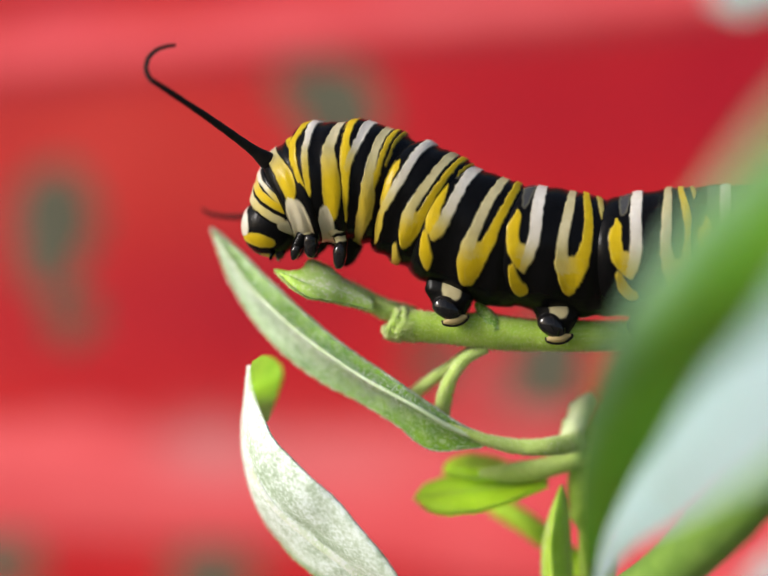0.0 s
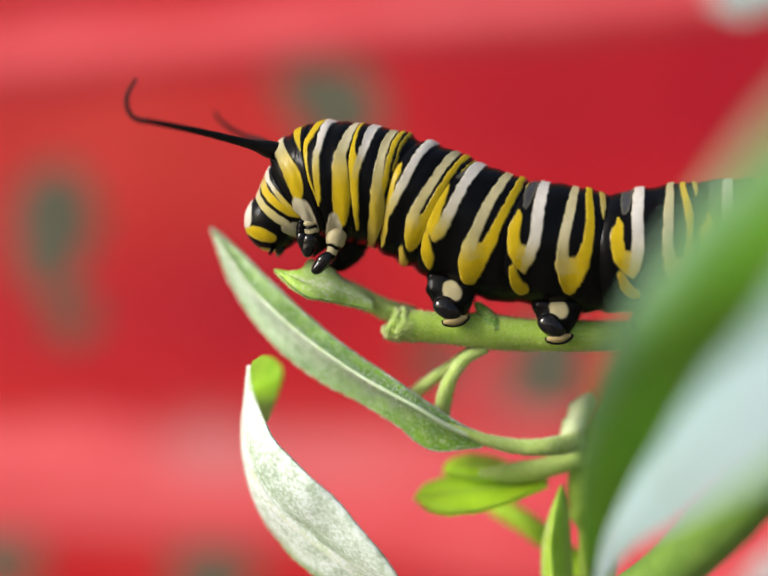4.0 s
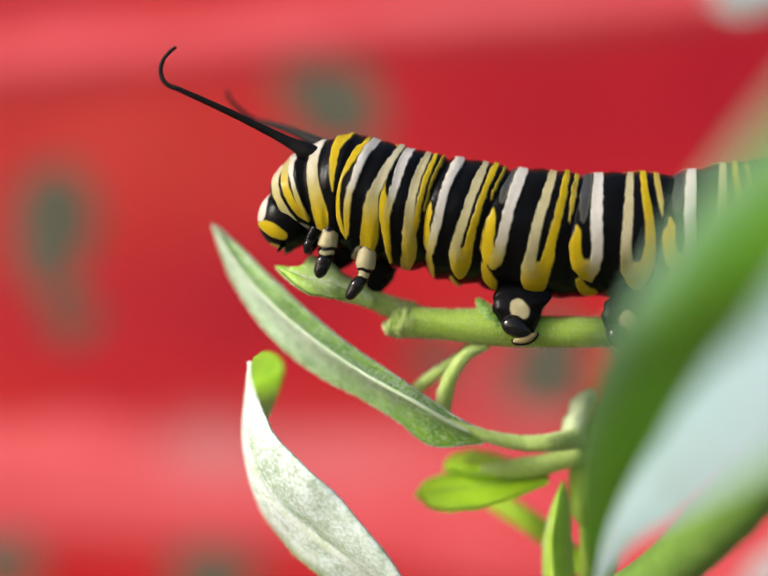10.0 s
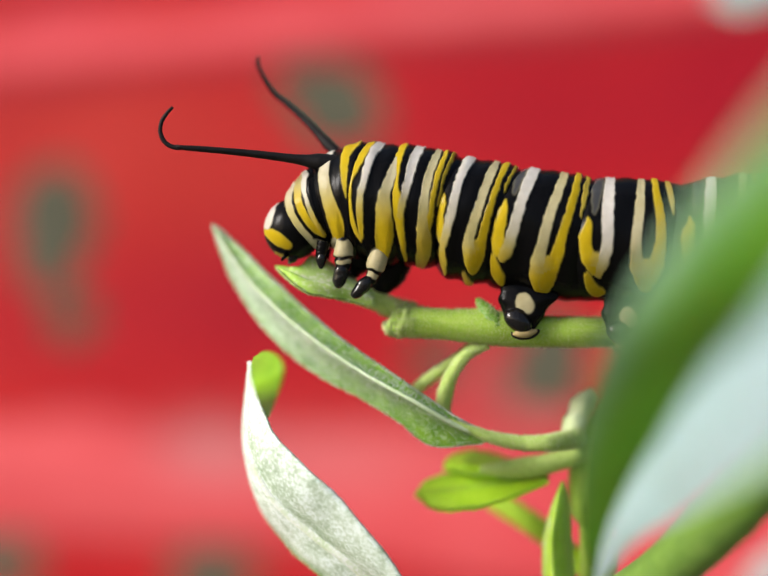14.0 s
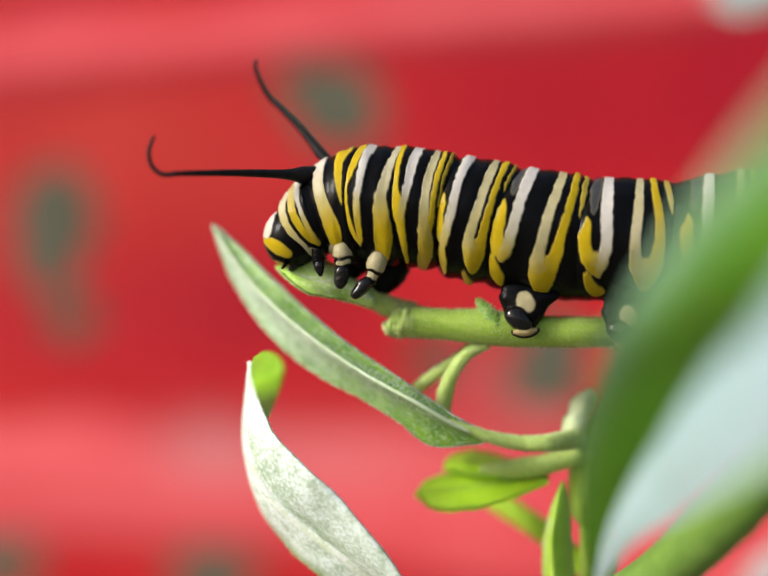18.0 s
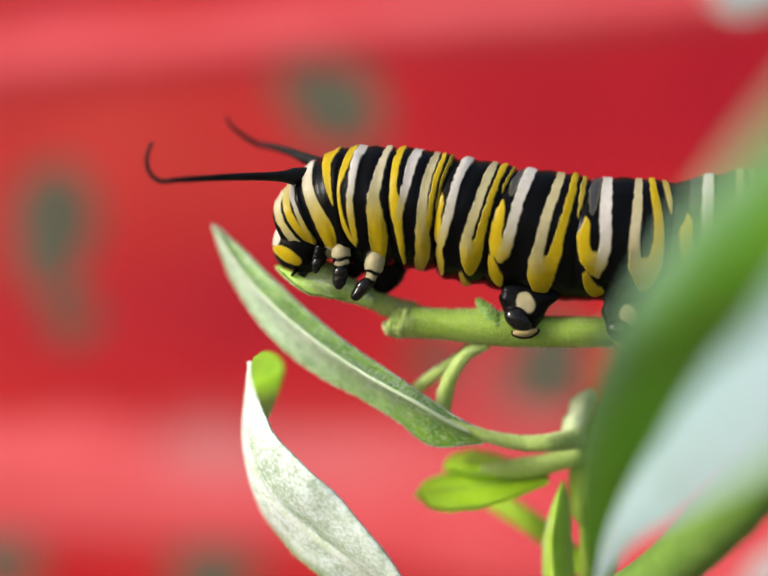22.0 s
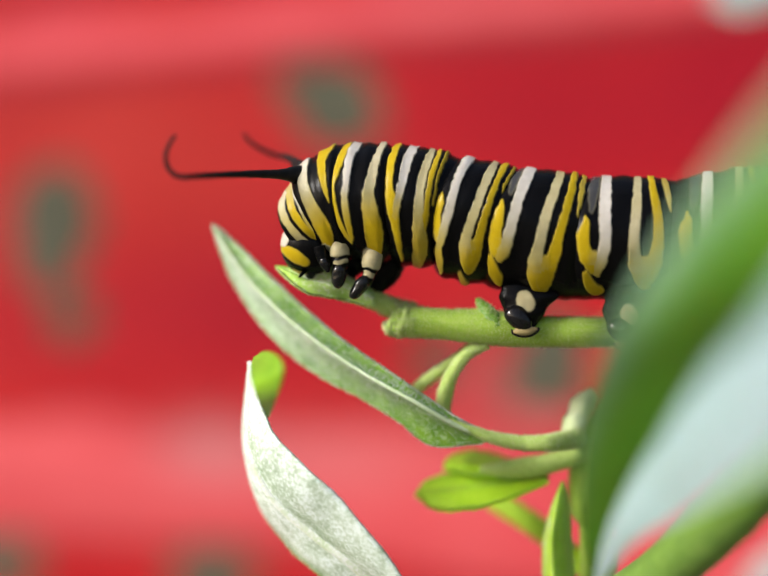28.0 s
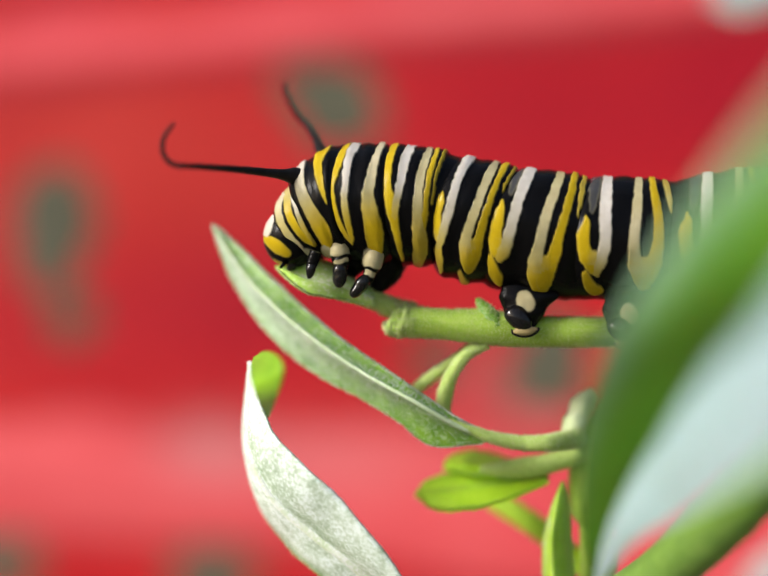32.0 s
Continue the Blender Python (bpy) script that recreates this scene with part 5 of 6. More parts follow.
    walk(RINGS["A4"], ring_rows([(0, 1134.5, 510.1, 0.136, -0.229), (0.5, 1134.6, 510.2, 0.137, -0.225), (1, 1134.9, 509.9, 0.138, -0.222), (1.5, 1135.6, 508.8, 0.141, -0.213), (2, 1135.9, 507.4, 0.141, -0.202), (2.5, 1135.9, 505.9, 0.139, -0.189), (3, 1136.8, 504.3, 0.136, -0.172), (3.5, 1137.8, 502.7, 0.133, -0.156), (5.5, 1145.8, 491, 0.14, -0.054), (6, 1149.2, 485.9, 0.148, -0.031), (6.5, 1153.3, 480.8, 0.156, 0.009), (7, 1157.3, 475.6, 0.167, -0.001), (7.5, 1164.8, 463.4, 0.173, -0.006), (8, 1192.9, 455.6, 0.142, -0.002), (8.5, 1205.6, 457, 0.039, -0.021), (9, 1243.5, 459.2, -0.172, -0.026), (9.5, 1250.8, 467.8, -0.158, 0.097), (10, 1264.1, 475.5, -0.06, 0.191), (10.5, 1268.7, 481.9, -0.021, 0.114), (11, 1276.1, 488.2, 0.011, 0.022), (11.5, 1280.8, 487.1, 0.018, 0.001), (12, 1281.8, 484.9, 0.004, -0.001), (12.5, 1281.5, 486.6, 0.002, -0), (13, 1281.7, 488.4, 0.01, 0), (13.5, 1281.9, 489.4, 0.009, 0), (14, 1282.3, 488.7, 0.012, 0), (14.5, 1282, 487.5, 0.015, -0), (16.5, 1281.6, 487.1, 0.011, -0), (17, 1281.3, 486.8, 0.011, -0), (17.5, 1281, 487.1, 0.009, -0), (18, 1280.6, 487.8, 0.007, 0), (18.5, 1280, 488.2, 0.005, 0), (19, 1279.4, 488.8, 0.007, 0), (19.5, 1279.4, 488.8, 0.005, 0), (20, 1279.3, 488.8, 0.004, 0), (20.5, 1278.9, 488.5, 0.006, 0), (21, 1278.6, 488, 0.002, 0), (21.5, 1278.5, 487.8, 0.002, -0), (22, 1278.5, 487.5, 0.002, -0), (22.5, 1278.5, 486.7, 0, -0), (23, 1278.4, 486.2, -0.003, 0), (23.5, 1278.2, 485.3, -0.01, 0), (24, 1278.2, 484.6, -0.01, -0), (24.5, 1277.9, 484.4, -0.01, -0), (25, 1278, 484.2, -0.009, 0), (25.5, 1278.7, 484.3, -0.005, 0), (27.5, 1277.5, 484.4, -0.01, -0), (28, 1277.7, 484.2, -0.01, 0), (28.5, 1277.8, 484.2, -0.01, 0), (29, 1277.7, 484.3, -0.01, 0), (29.5, 1277.5, 484.5, -0.012, 0), (30, 1277.4, 484.5, -0.012, 0), (30.5, 1277.4, 484.5, -0.012, 0), (31, 1277.4, 484.4, -0.011, 0), (31.5, 1277.4, 484.7, -0.009, 0), (32, 1278, 485.5, 0.006, 0)], AXES["A4"]))
    walk(RINGS["A5"], ring_rows([(0, 1324.4, 515.3, 0.011, -0.228), (0.5, 1324.3, 515.4, -0.004, -0.232), (1, 1324.4, 515.2, -0.007, -0.224), (1.5, 1324.9, 513.9, 0.002, -0.212), (2, 1325.8, 512.4, 0.006, -0.208), (2.5, 1326, 510.9, 0.008, -0.209), (3, 1326.4, 509.5, 0.004, -0.204), (3.5, 1327.8, 508.1, -0.004, -0.19), (5.5, 1332.4, 500.1, -0.008, -0.138), (6, 1335.5, 496.2, -0.011, -0.119), (6.5, 1338.4, 492.4, -0.009, -0.086), (7, 1339, 488.4, 0.004, -0.08), (7.5, 1340.3, 480.6, 0.007, -0.092), (8, 1352.8, 473.4, 0.006, -0.081), (8.5, 1363.9, 463.6, -0.004, -0.066), (9, 1386, 454.7, -0.028, -0.074), (9.5, 1403, 464.2, -0.044, -0.026), (10, 1430.2, 470.1, -0.053, 0.118), (10.5, 1439.5, 476.1, -0.071, 0.063), (11, 1459.3, 482.1, -0.096, 0.025), (11.5, 1467.4, 480.7, -0.064, 0.003), (12, 1468.9, 479.4, -0.066, 0), (12.5, 1467.5, 480.5, -0.049, 0), (13, 1466.5, 486.6, 0.001, 0), (13.5, 1466.3, 489, 0.015, 0), (14, 1466.1, 487.7, 0.013, 0), (14.5, 1465, 485, 0.013, 0), (16.5, 1463.6, 480.4, 0.01, 0), (17, 1463.7, 481, 0.007, 0), (17.5, 1463.7, 480.6, 0.006, 0), (18, 1463.5, 481, 0.004, 0), (18.5, 1462.7, 481.2, 0.002, 0), (19, 1462.5, 481.1, 0.001, -0), (19.5, 1462.5, 481, 0, -0), (20, 1462.5, 481.3, 0, -0), (20.5, 1462.5, 482.1, 0, -0), (21, 1462.5, 482.4, 0, -0), (21.5, 1462.5, 482.1, 0, -0), (22, 1462.5, 481, 0, -0), (22.5, 1462.5, 480.1, 0, -0), (23, 1462.2, 480.1, 0, -0), (23.5, 1461.7, 478.6, -0.001, -0), (24, 1462, 477.6, -0.002, -0), (24.5, 1461.5, 476.9, -0.003, -0), (25, 1461.2, 477.5, -0.003, -0), (25.5, 1461.2, 477.8, -0.003, -0), (27.5, 1461.3, 476.1, -0.006, -0), (28, 1461.3, 476.1, -0.006, -0), (28.5, 1461.3, 476.2, -0.005, -0), (29, 1460.9, 476.3, -0.004, -0), (29.5, 1460.3, 476.4, -0.005, -0), (30, 1461, 477, -0.006, -0), (30.5, 1461.3, 476.4, -0.006, -0), (31, 1461.3, 476.1, -0.006, -0), (31.5, 1461.3, 476.4, -0.006, -0), (32, 1461.3, 477.5, -0.006, -0)], AXES["A5"]))
    walk(RINGS["A6"], ring_rows([(0, 1502, 506.8, 0.011, -0.228), (0.5, 1501.8, 504.2, -0.004, -0.232), (1, 1501.8, 503.5, -0.007, -0.224), (1.5, 1502.4, 503.8, 0.002, -0.212), (2, 1503.4, 503, 0.006, -0.208), (2.5, 1503.6, 501.8, 0.008, -0.209), (3, 1503.9, 499.7, 0.004, -0.204), (3.5, 1505.3, 496.9, -0.004, -0.19), (5.5, 1509.8, 488.2, -0.008, -0.138), (6, 1512.9, 483.7, -0.011, -0.119), (6.5, 1515.8, 480.3, -0.009, -0.086), (7, 1516.5, 478.6, 0.004, -0.08), (7.5, 1517.9, 471.3, 0.007, -0.092), (8, 1530.4, 464, 0.006, -0.081), (8.5, 1541.4, 452.4, -0.004, -0.066), (9, 1563.1, 439.2, -0.028, -0.074), (9.5, 1579.9, 445.9, -0.044, -0.026), (10, 1606.9, 450.2, -0.053, 0.118), (10.5, 1615.8, 453, -0.071, 0.063), (11, 1635, 454.6, -0.096, 0.025), (11.5, 1643.9, 458.9, -0.064, 0.003), (12, 1645.3, 457.2, -0.066, 0), (12.5, 1644.3, 461.3, -0.049, 0), (13, 1644, 476.3, 0.001, 0), (13.5, 1643.9, 481.2, 0.015, 0), (14, 1643.7, 479.5, 0.013, 0), (14.5, 1642.6, 476.8, 0.013, 0), (16.5, 1641.2, 471.7, 0.01, 0), (17, 1641.3, 471.7, 0.007, 0), (17.5, 1641.3, 471.2, 0.006, 0), (18, 1641, 471.2, 0.004, 0), (18.5, 1640.2, 471.1, 0.002, 0), (19, 1640, 470.8, 0.001, -0), (19.5, 1640, 470.5, 0, -0), (20, 1640, 470.8, 0, -0), (20.5, 1640, 471.6, 0, -0), (21, 1640, 471.9, 0, -0), (21.5, 1640, 471.6, 0, -0), (22, 1640, 470.5, 0, -0), (22.5, 1640, 469.6, 0, -0), (23, 1639.7, 469.6, 0, -0), (23.5, 1639.2, 467.9, -0.001, -0), (24, 1639.5, 466.7, -0.002, -0), (24.5, 1639, 465.9, -0.003, -0), (25, 1638.7, 466.5, -0.003, -0), (25.5, 1638.7, 466.8, -0.003, -0), (27.5, 1638.7, 464.5, -0.006, -0), (28, 1638.7, 464.5, -0.006, -0), (28.5, 1638.7, 464.8, -0.005, -0), (29, 1638.4, 465.1, -0.004, -0), (29.5, 1637.7, 465, -0.005, -0), (30, 1638.4, 465.4, -0.006, -0), (30.5, 1638.7, 464.8, -0.006, -0), (31, 1638.7, 464.5, -0.006, -0), (31.5, 1638.7, 464.8, -0.006, -0), (32, 1638.7, 465.9, -0.006, -0)], AXES["A6"]))
    for foot in PROLEGS["A3"]:
        walk(foot, ring_rows([(0, 924.1, 593.8, -0.149), (0.5, 925.6, 593.8, -0.127), (1, 925.6, 593.8, -0.127), (1.5, 925.6, 593.8, -0.127), (2, 925.6, 595.2, -0.13), (2.5, 924.1, 595.2, -0.152), (3, 925.6, 596.8, -0.133), (3.5, 925.6, 595.2, -0.13), (5.5, 928.6, 593.8, -0.081), (6, 937.5, 592.3, 0.054), (6.5, 944.9, 592.3, 0.164), (7, 953.7, 589.3, 0.199), (7.5, 975.9, 565.7, -0.032), (8, 1061.7, 565.7, 0.135), (8.5, 1075, 602.7, 0.002), (9, 1069.1, 624.9, -0.059), (9.5, 1061.7, 632.2, -0.187), (10, 1060.2, 630.8, -0.2), (10.5, 1061.7, 627.8, -0.161), (11, 1066.1, 623.3, -0.076), (11.5, 1067.6, 618.9, -0.055), (12, 1069.1, 618.9, -0.037), (12.5, 1069.1, 618.9, -0.042), (13, 1069.1, 618.9, -0.047), (13.5, 1070.6, 621.9, -0.025), (14, 1070.6, 620.4, -0.024), (14.5, 1070.6, 618.9, -0.024), (16.5, 1072, 618.9, -0), (17, 1072, 618.9, -0), (17.5, 1072, 617.4, -0), (18, 1072, 617.4, -0), (18.5, 1072, 616, 0), (19, 1072, 616, 0), (19.5, 1072, 617.4, -0), (20, 1072, 617.4, -0), (20.5, 1072, 616, 0), (21, 1072, 617.4, -0), (21.5, 1072, 617.4, -0), (22, 1072, 618.9, -0), (22.5, 1072, 617.4, -0), (23, 1072, 616, 0), (23.5, 1072, 616, 0), (24, 1072, 616, 0), (24.5, 1070.6, 616, -0.023), (25, 1070.6, 616, -0.023), (25.5, 1072, 616, 0), (27.5, 1072, 616, 0), (28, 1072, 616, 0), (28.5, 1072, 617.4, -0), (29, 1072, 616, 0), (29.5, 1072, 616, 0), (30, 1072, 616, 0), (30.5, 1072, 616, 0), (31, 1072, 616, 0), (31.5, 1072, 617.4, -0), (32, 1072, 616, 0)]))
    for foot in PROLEGS["A4"]:
        walk(foot, ring_rows([(0, 1140.6, 630.2, -0.062), (0.5, 1140.6, 628.7, -0.06), (1, 1140.6, 628.7, -0.06), (1.5, 1140.6, 628.7, -0.06), (2, 1140.6, 630.2, -0.062), (2.5, 1140.6, 630.2, -0.062), (3, 1140.6, 630.2, -0.062), (3.5, 1140.6, 630.2, -0.062), (5.5, 1143.5, 631.7, -0.019), (6, 1143.5, 631.7, -0.019), (6.5, 1143.5, 630.2, -0.018), (7, 1143.5, 625.8, -0.016), (7.5, 1144.9, 616.9, -0.024), (8, 1171.6, 613.9, -0.003), (8.5, 1205.6, 600.6, 0.103), (9, 1289.9, 613.9, 0.05), (9.5, 1289.9, 639.1, 0.081), (10, 1281, 656.8, 0.017), (10.5, 1281, 655.3, 0.017), (11, 1281, 653.9, 0.017), (11.5, 1281, 649.4, 0.017), (12, 1281, 649.4, 0.017), (12.5, 1281, 649.4, 0.016), (13, 1281, 649.4, 0.015), (13.5, 1281, 650.9, 0.014), (14, 1281, 649.4, 0.013), (14.5, 1281, 649.4, 0.013), (16.5, 1281, 647.9, 0.01), (17, 1281, 645, 0.009), (17.5, 1281, 646.4, 0.008), (18, 1281, 646.4, 0.007), (18.5, 1279.6, 646.4, -0.016), (19, 1279.6, 646.4, -0.017), (19.5, 1279.6, 645, -0.017), (20, 1281, 646.4, 0.004), (20.5, 1281, 646.4, 0.004), (21, 1281, 646.4, 0.003), (21.5, 1281, 645, 0.002), (22, 1281, 645, 0.002), (22.5, 1281, 645, 0.001), (23, 1281, 645, 0), (23.5, 1281, 645, -0.001), (24, 1281, 645, -0.002), (24.5, 1281, 645, -0.002), (25, 1281, 643.6, -0.003), (25.5, 1282.5, 643.6, 0.02), (27.5, 1282.5, 643.6, 0.017), (28, 1282.5, 643.6, 0.017), (28.5, 1282.5, 643.6, 0.016), (29, 1282.5, 643.6, 0.015), (29.5, 1282.5, 643.6, 0.014), (30, 1282.5, 643.6, 0.014), (30.5, 1282.5, 645, 0.013), (31, 1282.5, 643.6, 0.012), (31.5, 1282.5, 643.6, 0.011), (32, 1282.5, 642, 0.011)]))
    for foot in PROLEGS["A5"]:
        walk(foot, ring_rows([(0, 1336.2, 674.4, 0.011), (0.5, 1338.4, 674.3, -0.004), (1, 1339, 674.1, -0.007), (1.5, 1338.1, 672.9, 0.002), (2, 1338.3, 671.5, 0.006), (2.5, 1338.2, 670, 0.008), (3, 1339.3, 668.6, 0.004), (3.5, 1341.9, 667, -0.004), (5.5, 1347.2, 659, -0.008), (6, 1350.7, 655, -0.011), (6.5, 1353.3, 651.3, -0.009), (7, 1351.9, 647.5, 0.004), (7.5, 1352.7, 639.7, 0.007), (8, 1365.3, 632.5, 0.006), (8.5, 1378, 622.5, -0.004), (9, 1403.9, 613.3, -0.028), (9.5, 1423.5, 622.5, -0.044), (10, 1452.1, 628.2, -0.053), (10.5, 1464.2, 633.7, -0.071), (11, 1488, 639.1, -0.096), (11.5, 1491, 638.5, -0.064), (12, 1492.9, 637.2, -0.066), (12.5, 1488.8, 638.6, -0.049), (13, 1479.8, 645.6, 0.001), (13.5, 1477.4, 648.2, 0.015), (14, 1477.5, 646.9, 0.013), (14.5, 1476.4, 644.2, 0.013), (16.5, 1475.5, 639.5, 0.01), (17, 1476.1, 640.1, 0.007), (17.5, 1476.2, 639.7, 0.006), (18, 1476.4, 640.1, 0.004), (18.5, 1475.9, 640.2, 0.002), (19, 1475.8, 640.1, 0.001), (19.5, 1476, 640, 0), (20, 1476, 640.3, 0), (20.5, 1476, 641.1, 0), (21, 1476, 641.4, 0), (21.5, 1476, 641.1, 0), (22, 1476, 640, 0), (22.5, 1476, 639.1, 0), (23, 1475.7, 639.1, 0), (23.5, 1475.4, 637.6, -0.001), (24, 1475.8, 636.6, -0.002), (24.5, 1475.5, 635.9, -0.003), (25, 1475.2, 636.5, -0.003), (25.5, 1475.2, 636.8, -0.003), (27.5, 1475.8, 635, -0.006), (28, 1475.8, 635, -0.006), (28.5, 1475.6, 635.1, -0.005), (29, 1475, 635.2, -0.004), (29.5, 1474.6, 635.3, -0.005), (30, 1475.5, 635.9, -0.006), (30.5, 1475.8, 635.3, -0.006), (31, 1475.8, 635, -0.006), (31.5, 1475.8, 635.3, -0.006), (32, 1475.8, 636.4, -0.006)]))
    for foot in PROLEGS["A6"]:
        walk(foot, ring_rows([(0, 1512.2, 672.4, 0.011), (0.5, 1514.5, 669.7, -0.004), (1, 1515, 668.9, -0.007), (1.5, 1514.1, 669.3, 0.002), (2, 1514.4, 668.6, 0.006), (2.5, 1514.3, 667.4, 0.008), (3, 1515.2, 665.2, 0.004), (3.5, 1518, 662.4, -0.004), (5.5, 1523.1, 653.6, -0.008), (6, 1526.7, 649.1, -0.011), (6.5, 1529.3, 645.7, -0.009), (7, 1527.8, 644.1, 0.004), (7.5, 1528.7, 636.9, 0.007), (8, 1541.4, 629.6, 0.006), (8.5, 1554.1, 617.9, -0.004), (9, 1579.7, 604.3, -0.028), (9.5, 1599.2, 610.7, -0.044), (10, 1627.7, 614.8, -0.053), (10.5, 1639.5, 617.2, -0.071), (11, 1662.8, 618.2, -0.096), (11.5, 1666.5, 623.3, -0.064), (12, 1668.2, 621.5, -0.066), (12.5, 1664.4, 626, -0.049), (13, 1655.8, 641.8, 0.001), (13.5, 1653.4, 646.9, 0.015), (14, 1653.5, 645.1, 0.013), (14.5, 1652.4, 642.4, 0.013), (16.5, 1651.5, 637.3, 0.01), (17, 1652.1, 637.3, 0.007), (17.5, 1652.3, 636.8, 0.006), (18, 1652.3, 636.7, 0.004), (18.5, 1651.9, 636.6, 0.002), (19, 1651.8, 636.3, 0.001), (19.5, 1652, 636, 0), (20, 1652, 636.3, 0), (20.5, 1652, 637.1, 0), (21, 1652, 637.4, 0), (21.5, 1652, 637.1, 0), (22, 1652, 636, 0), (22.5, 1652, 635.1, 0), (23, 1651.7, 635.1, 0), (23.5, 1651.4, 633.4, -0.001), (24, 1651.8, 632.2, -0.002), (24.5, 1651.5, 631.4, -0.003), (25, 1651.2, 632, -0.003), (25.5, 1651.2, 632.3, -0.003), (27.5, 1651.7, 629.9, -0.006), (28, 1651.7, 629.9, -0.006), (28.5, 1651.5, 630.2, -0.005), (29, 1651.1, 630.6, -0.004), (29.5, 1650.5, 630.4, -0.005), (30, 1651.4, 630.8, -0.006), (30.5, 1651.7, 630.2, -0.006), (31, 1651.7, 629.9, -0.006), (31.5, 1651.7, 630.2, -0.006), (32, 1651.7, 631.3, -0.006)]))
    walk(HEAD, ring_rows([(0, 553.1, 463.2, -0.276), (0.5, 569.3, 487.5, -0.204), (1, 585.2, 512.6, -0.111), (1.5, 588.3, 504.4, -0.129), (2, 591.3, 496.3, -0.145), (2.5, 578.6, 475.4, -0.162), (3, 565.9, 454.8, -0.171), (3.5, 556.4, 453.1, -0.19), (5.5, 573.1, 437.9, -0.077), (6, 569.8, 425.3, -0.146), (6.5, 567.6, 423.9, -0.124), (7, 565.4, 422.5, -0.102), (7.5, 576.2, 410.6, -0.1), (8, 587, 398.8, -0.099), (8.5, 585.8, 408.5, -0.026), (9, 584.5, 418, 0.044), (9.5, 585.5, 433.1, 0.014), (10, 586.5, 448, -0.019), (10.5, 588.7, 446.4, -0.004), (11, 590.8, 444.8, 0.01), (11.5, 602.6, 454.2, 0.012), (12, 614.4, 463.6, 0.014), (12.5, 612.2, 468.8, 0.007), (13, 610, 474, 0), (13.5, 604.5, 471.1, 0.031), (14, 598.9, 468.2, 0.062), (14.5, 601.3, 473.1, 0.053), (16.5, 610.5, 492.8, 0.015), (17, 612.8, 497.8, 0.006), (17.5, 605.3, 491.3, 0.022), (18, 597.8, 484.8, 0.035), (18.5, 592.6, 482.4, 0.035), (19, 587.4, 480, 0.034), (19.5, 599.5, 497.5, 0.007), (20, 611.5, 514.7, -0.023), (20.5, 609.9, 501.3, -0.002), (21, 608.2, 487.9, 0.023), (21.5, 612.3, 493.7, 0.024), (22, 616.4, 499.5, 0.026), (22.5, 609.2, 486.7, 0.037), (23, 602, 474, 0.046), (23.5, 612.4, 483.8, 0.015), (24, 622.7, 493.3, -0.022), (24.5, 626.5, 487.8, -0.02), (25, 630.3, 482.3, -0.019), (25.5, 630.7, 485.4, -0.012), (27.5, 632.4, 498.4, 0.023), (28, 632.9, 501.7, 0.034), (28.5, 622.8, 494.6, 0.053), (29, 612.8, 487.4, 0.066), (29.5, 609.2, 493.1, 0.063), (30, 605.6, 498.8, 0.06), (30.5, 617.6, 499.6, 0.02), (31, 629.7, 500.2, -0.023), (31.5, 613.7, 492.4, 0.037), (32, 597.7, 484.1, 0.086)]))
    walk(LEGS["L1"], leg_rows([(0, 619.4, 478.9, 0.119), (0.5, 627.9, 484.2, 0.312), (1, 647.6, 512.4, 1.104), (1.5, 651, 512.8, 1.2), (2, 653.8, 504, 1.106), (2.5, 651.9, 487.6, 0.829), (3, 625.4, 457.4, -0.01), (3.5, 617.4, 452.3, -0.22), (5.5, 630.3, 439, -0.119), (6, 630.4, 440.4, -0.057), (6.5, 627.5, 441.7, -0.052), (7, 632.9, 446.9, 0.131), (7.5, 637.6, 443.9, 0.175), (8, 648.3, 444.4, 0.341), (8.5, 649.4, 451.8, 0.339), (9, 648.7, 454.8, 0.261), (9.5, 647.6, 460.3, 0.198), (10, 645.5, 465.8, 0.117), (10.5, 643.9, 470.5, -0.081), (11, 642.8, 476.3, -0.25), (11.5, 651.7, 476.4, -0.233), (12, 665.2, 477.9, -0.127), (12.5, 662.6, 479.4, -0.197), (13, 663.1, 482.4, -0.203), (13.5, 667.6, 490.3, -0.077), (14, 660.4, 493.1, -0.189), (14.5, 656.9, 494.4, -0.272), (16.5, 657.8, 498, -0.34), (17, 658.7, 500.1, -0.346), (17.5, 657.1, 502.4, -0.302), (18, 649, 508.2, -0.384), (18.5, 649, 504.1, -0.285), (19, 641, 501, -0.34), (19.5, 641.3, 506.6, -0.518), (20, 644.3, 512.2, -0.637), (20.5, 646.6, 501.3, -0.419), (21, 653.2, 494.8, -0.102), (21.5, 650.3, 497, -0.178), (22, 655.3, 503.3, -0.078), (22.5, 650.9, 503.2, -0.218), (23, 650.8, 506.1, -0.258), (23.5, 654.1, 504.2, -0.287), (24, 658.4, 504.1, -0.297), (24.5, 663.1, 501.2, -0.161), (25, 665.2, 498.4, -0.08), (25.5, 660.1, 496.9, -0.231), (27.5, 655, 502.6, -0.516), (28, 651.1, 503, -0.63), (28.5, 641.4, 500.3, -0.863), (29, 637.2, 494.4, -0.975), (29.5, 645, 496.8, -0.524), (30, 648.7, 506.7, -0.228), (30.5, 651.7, 504.9, -0.323), (31, 657.1, 503.3, -0.376), (31.5, 655.4, 510, -0.11), (32, 645.3, 514.7, -0.022)], -1.7))
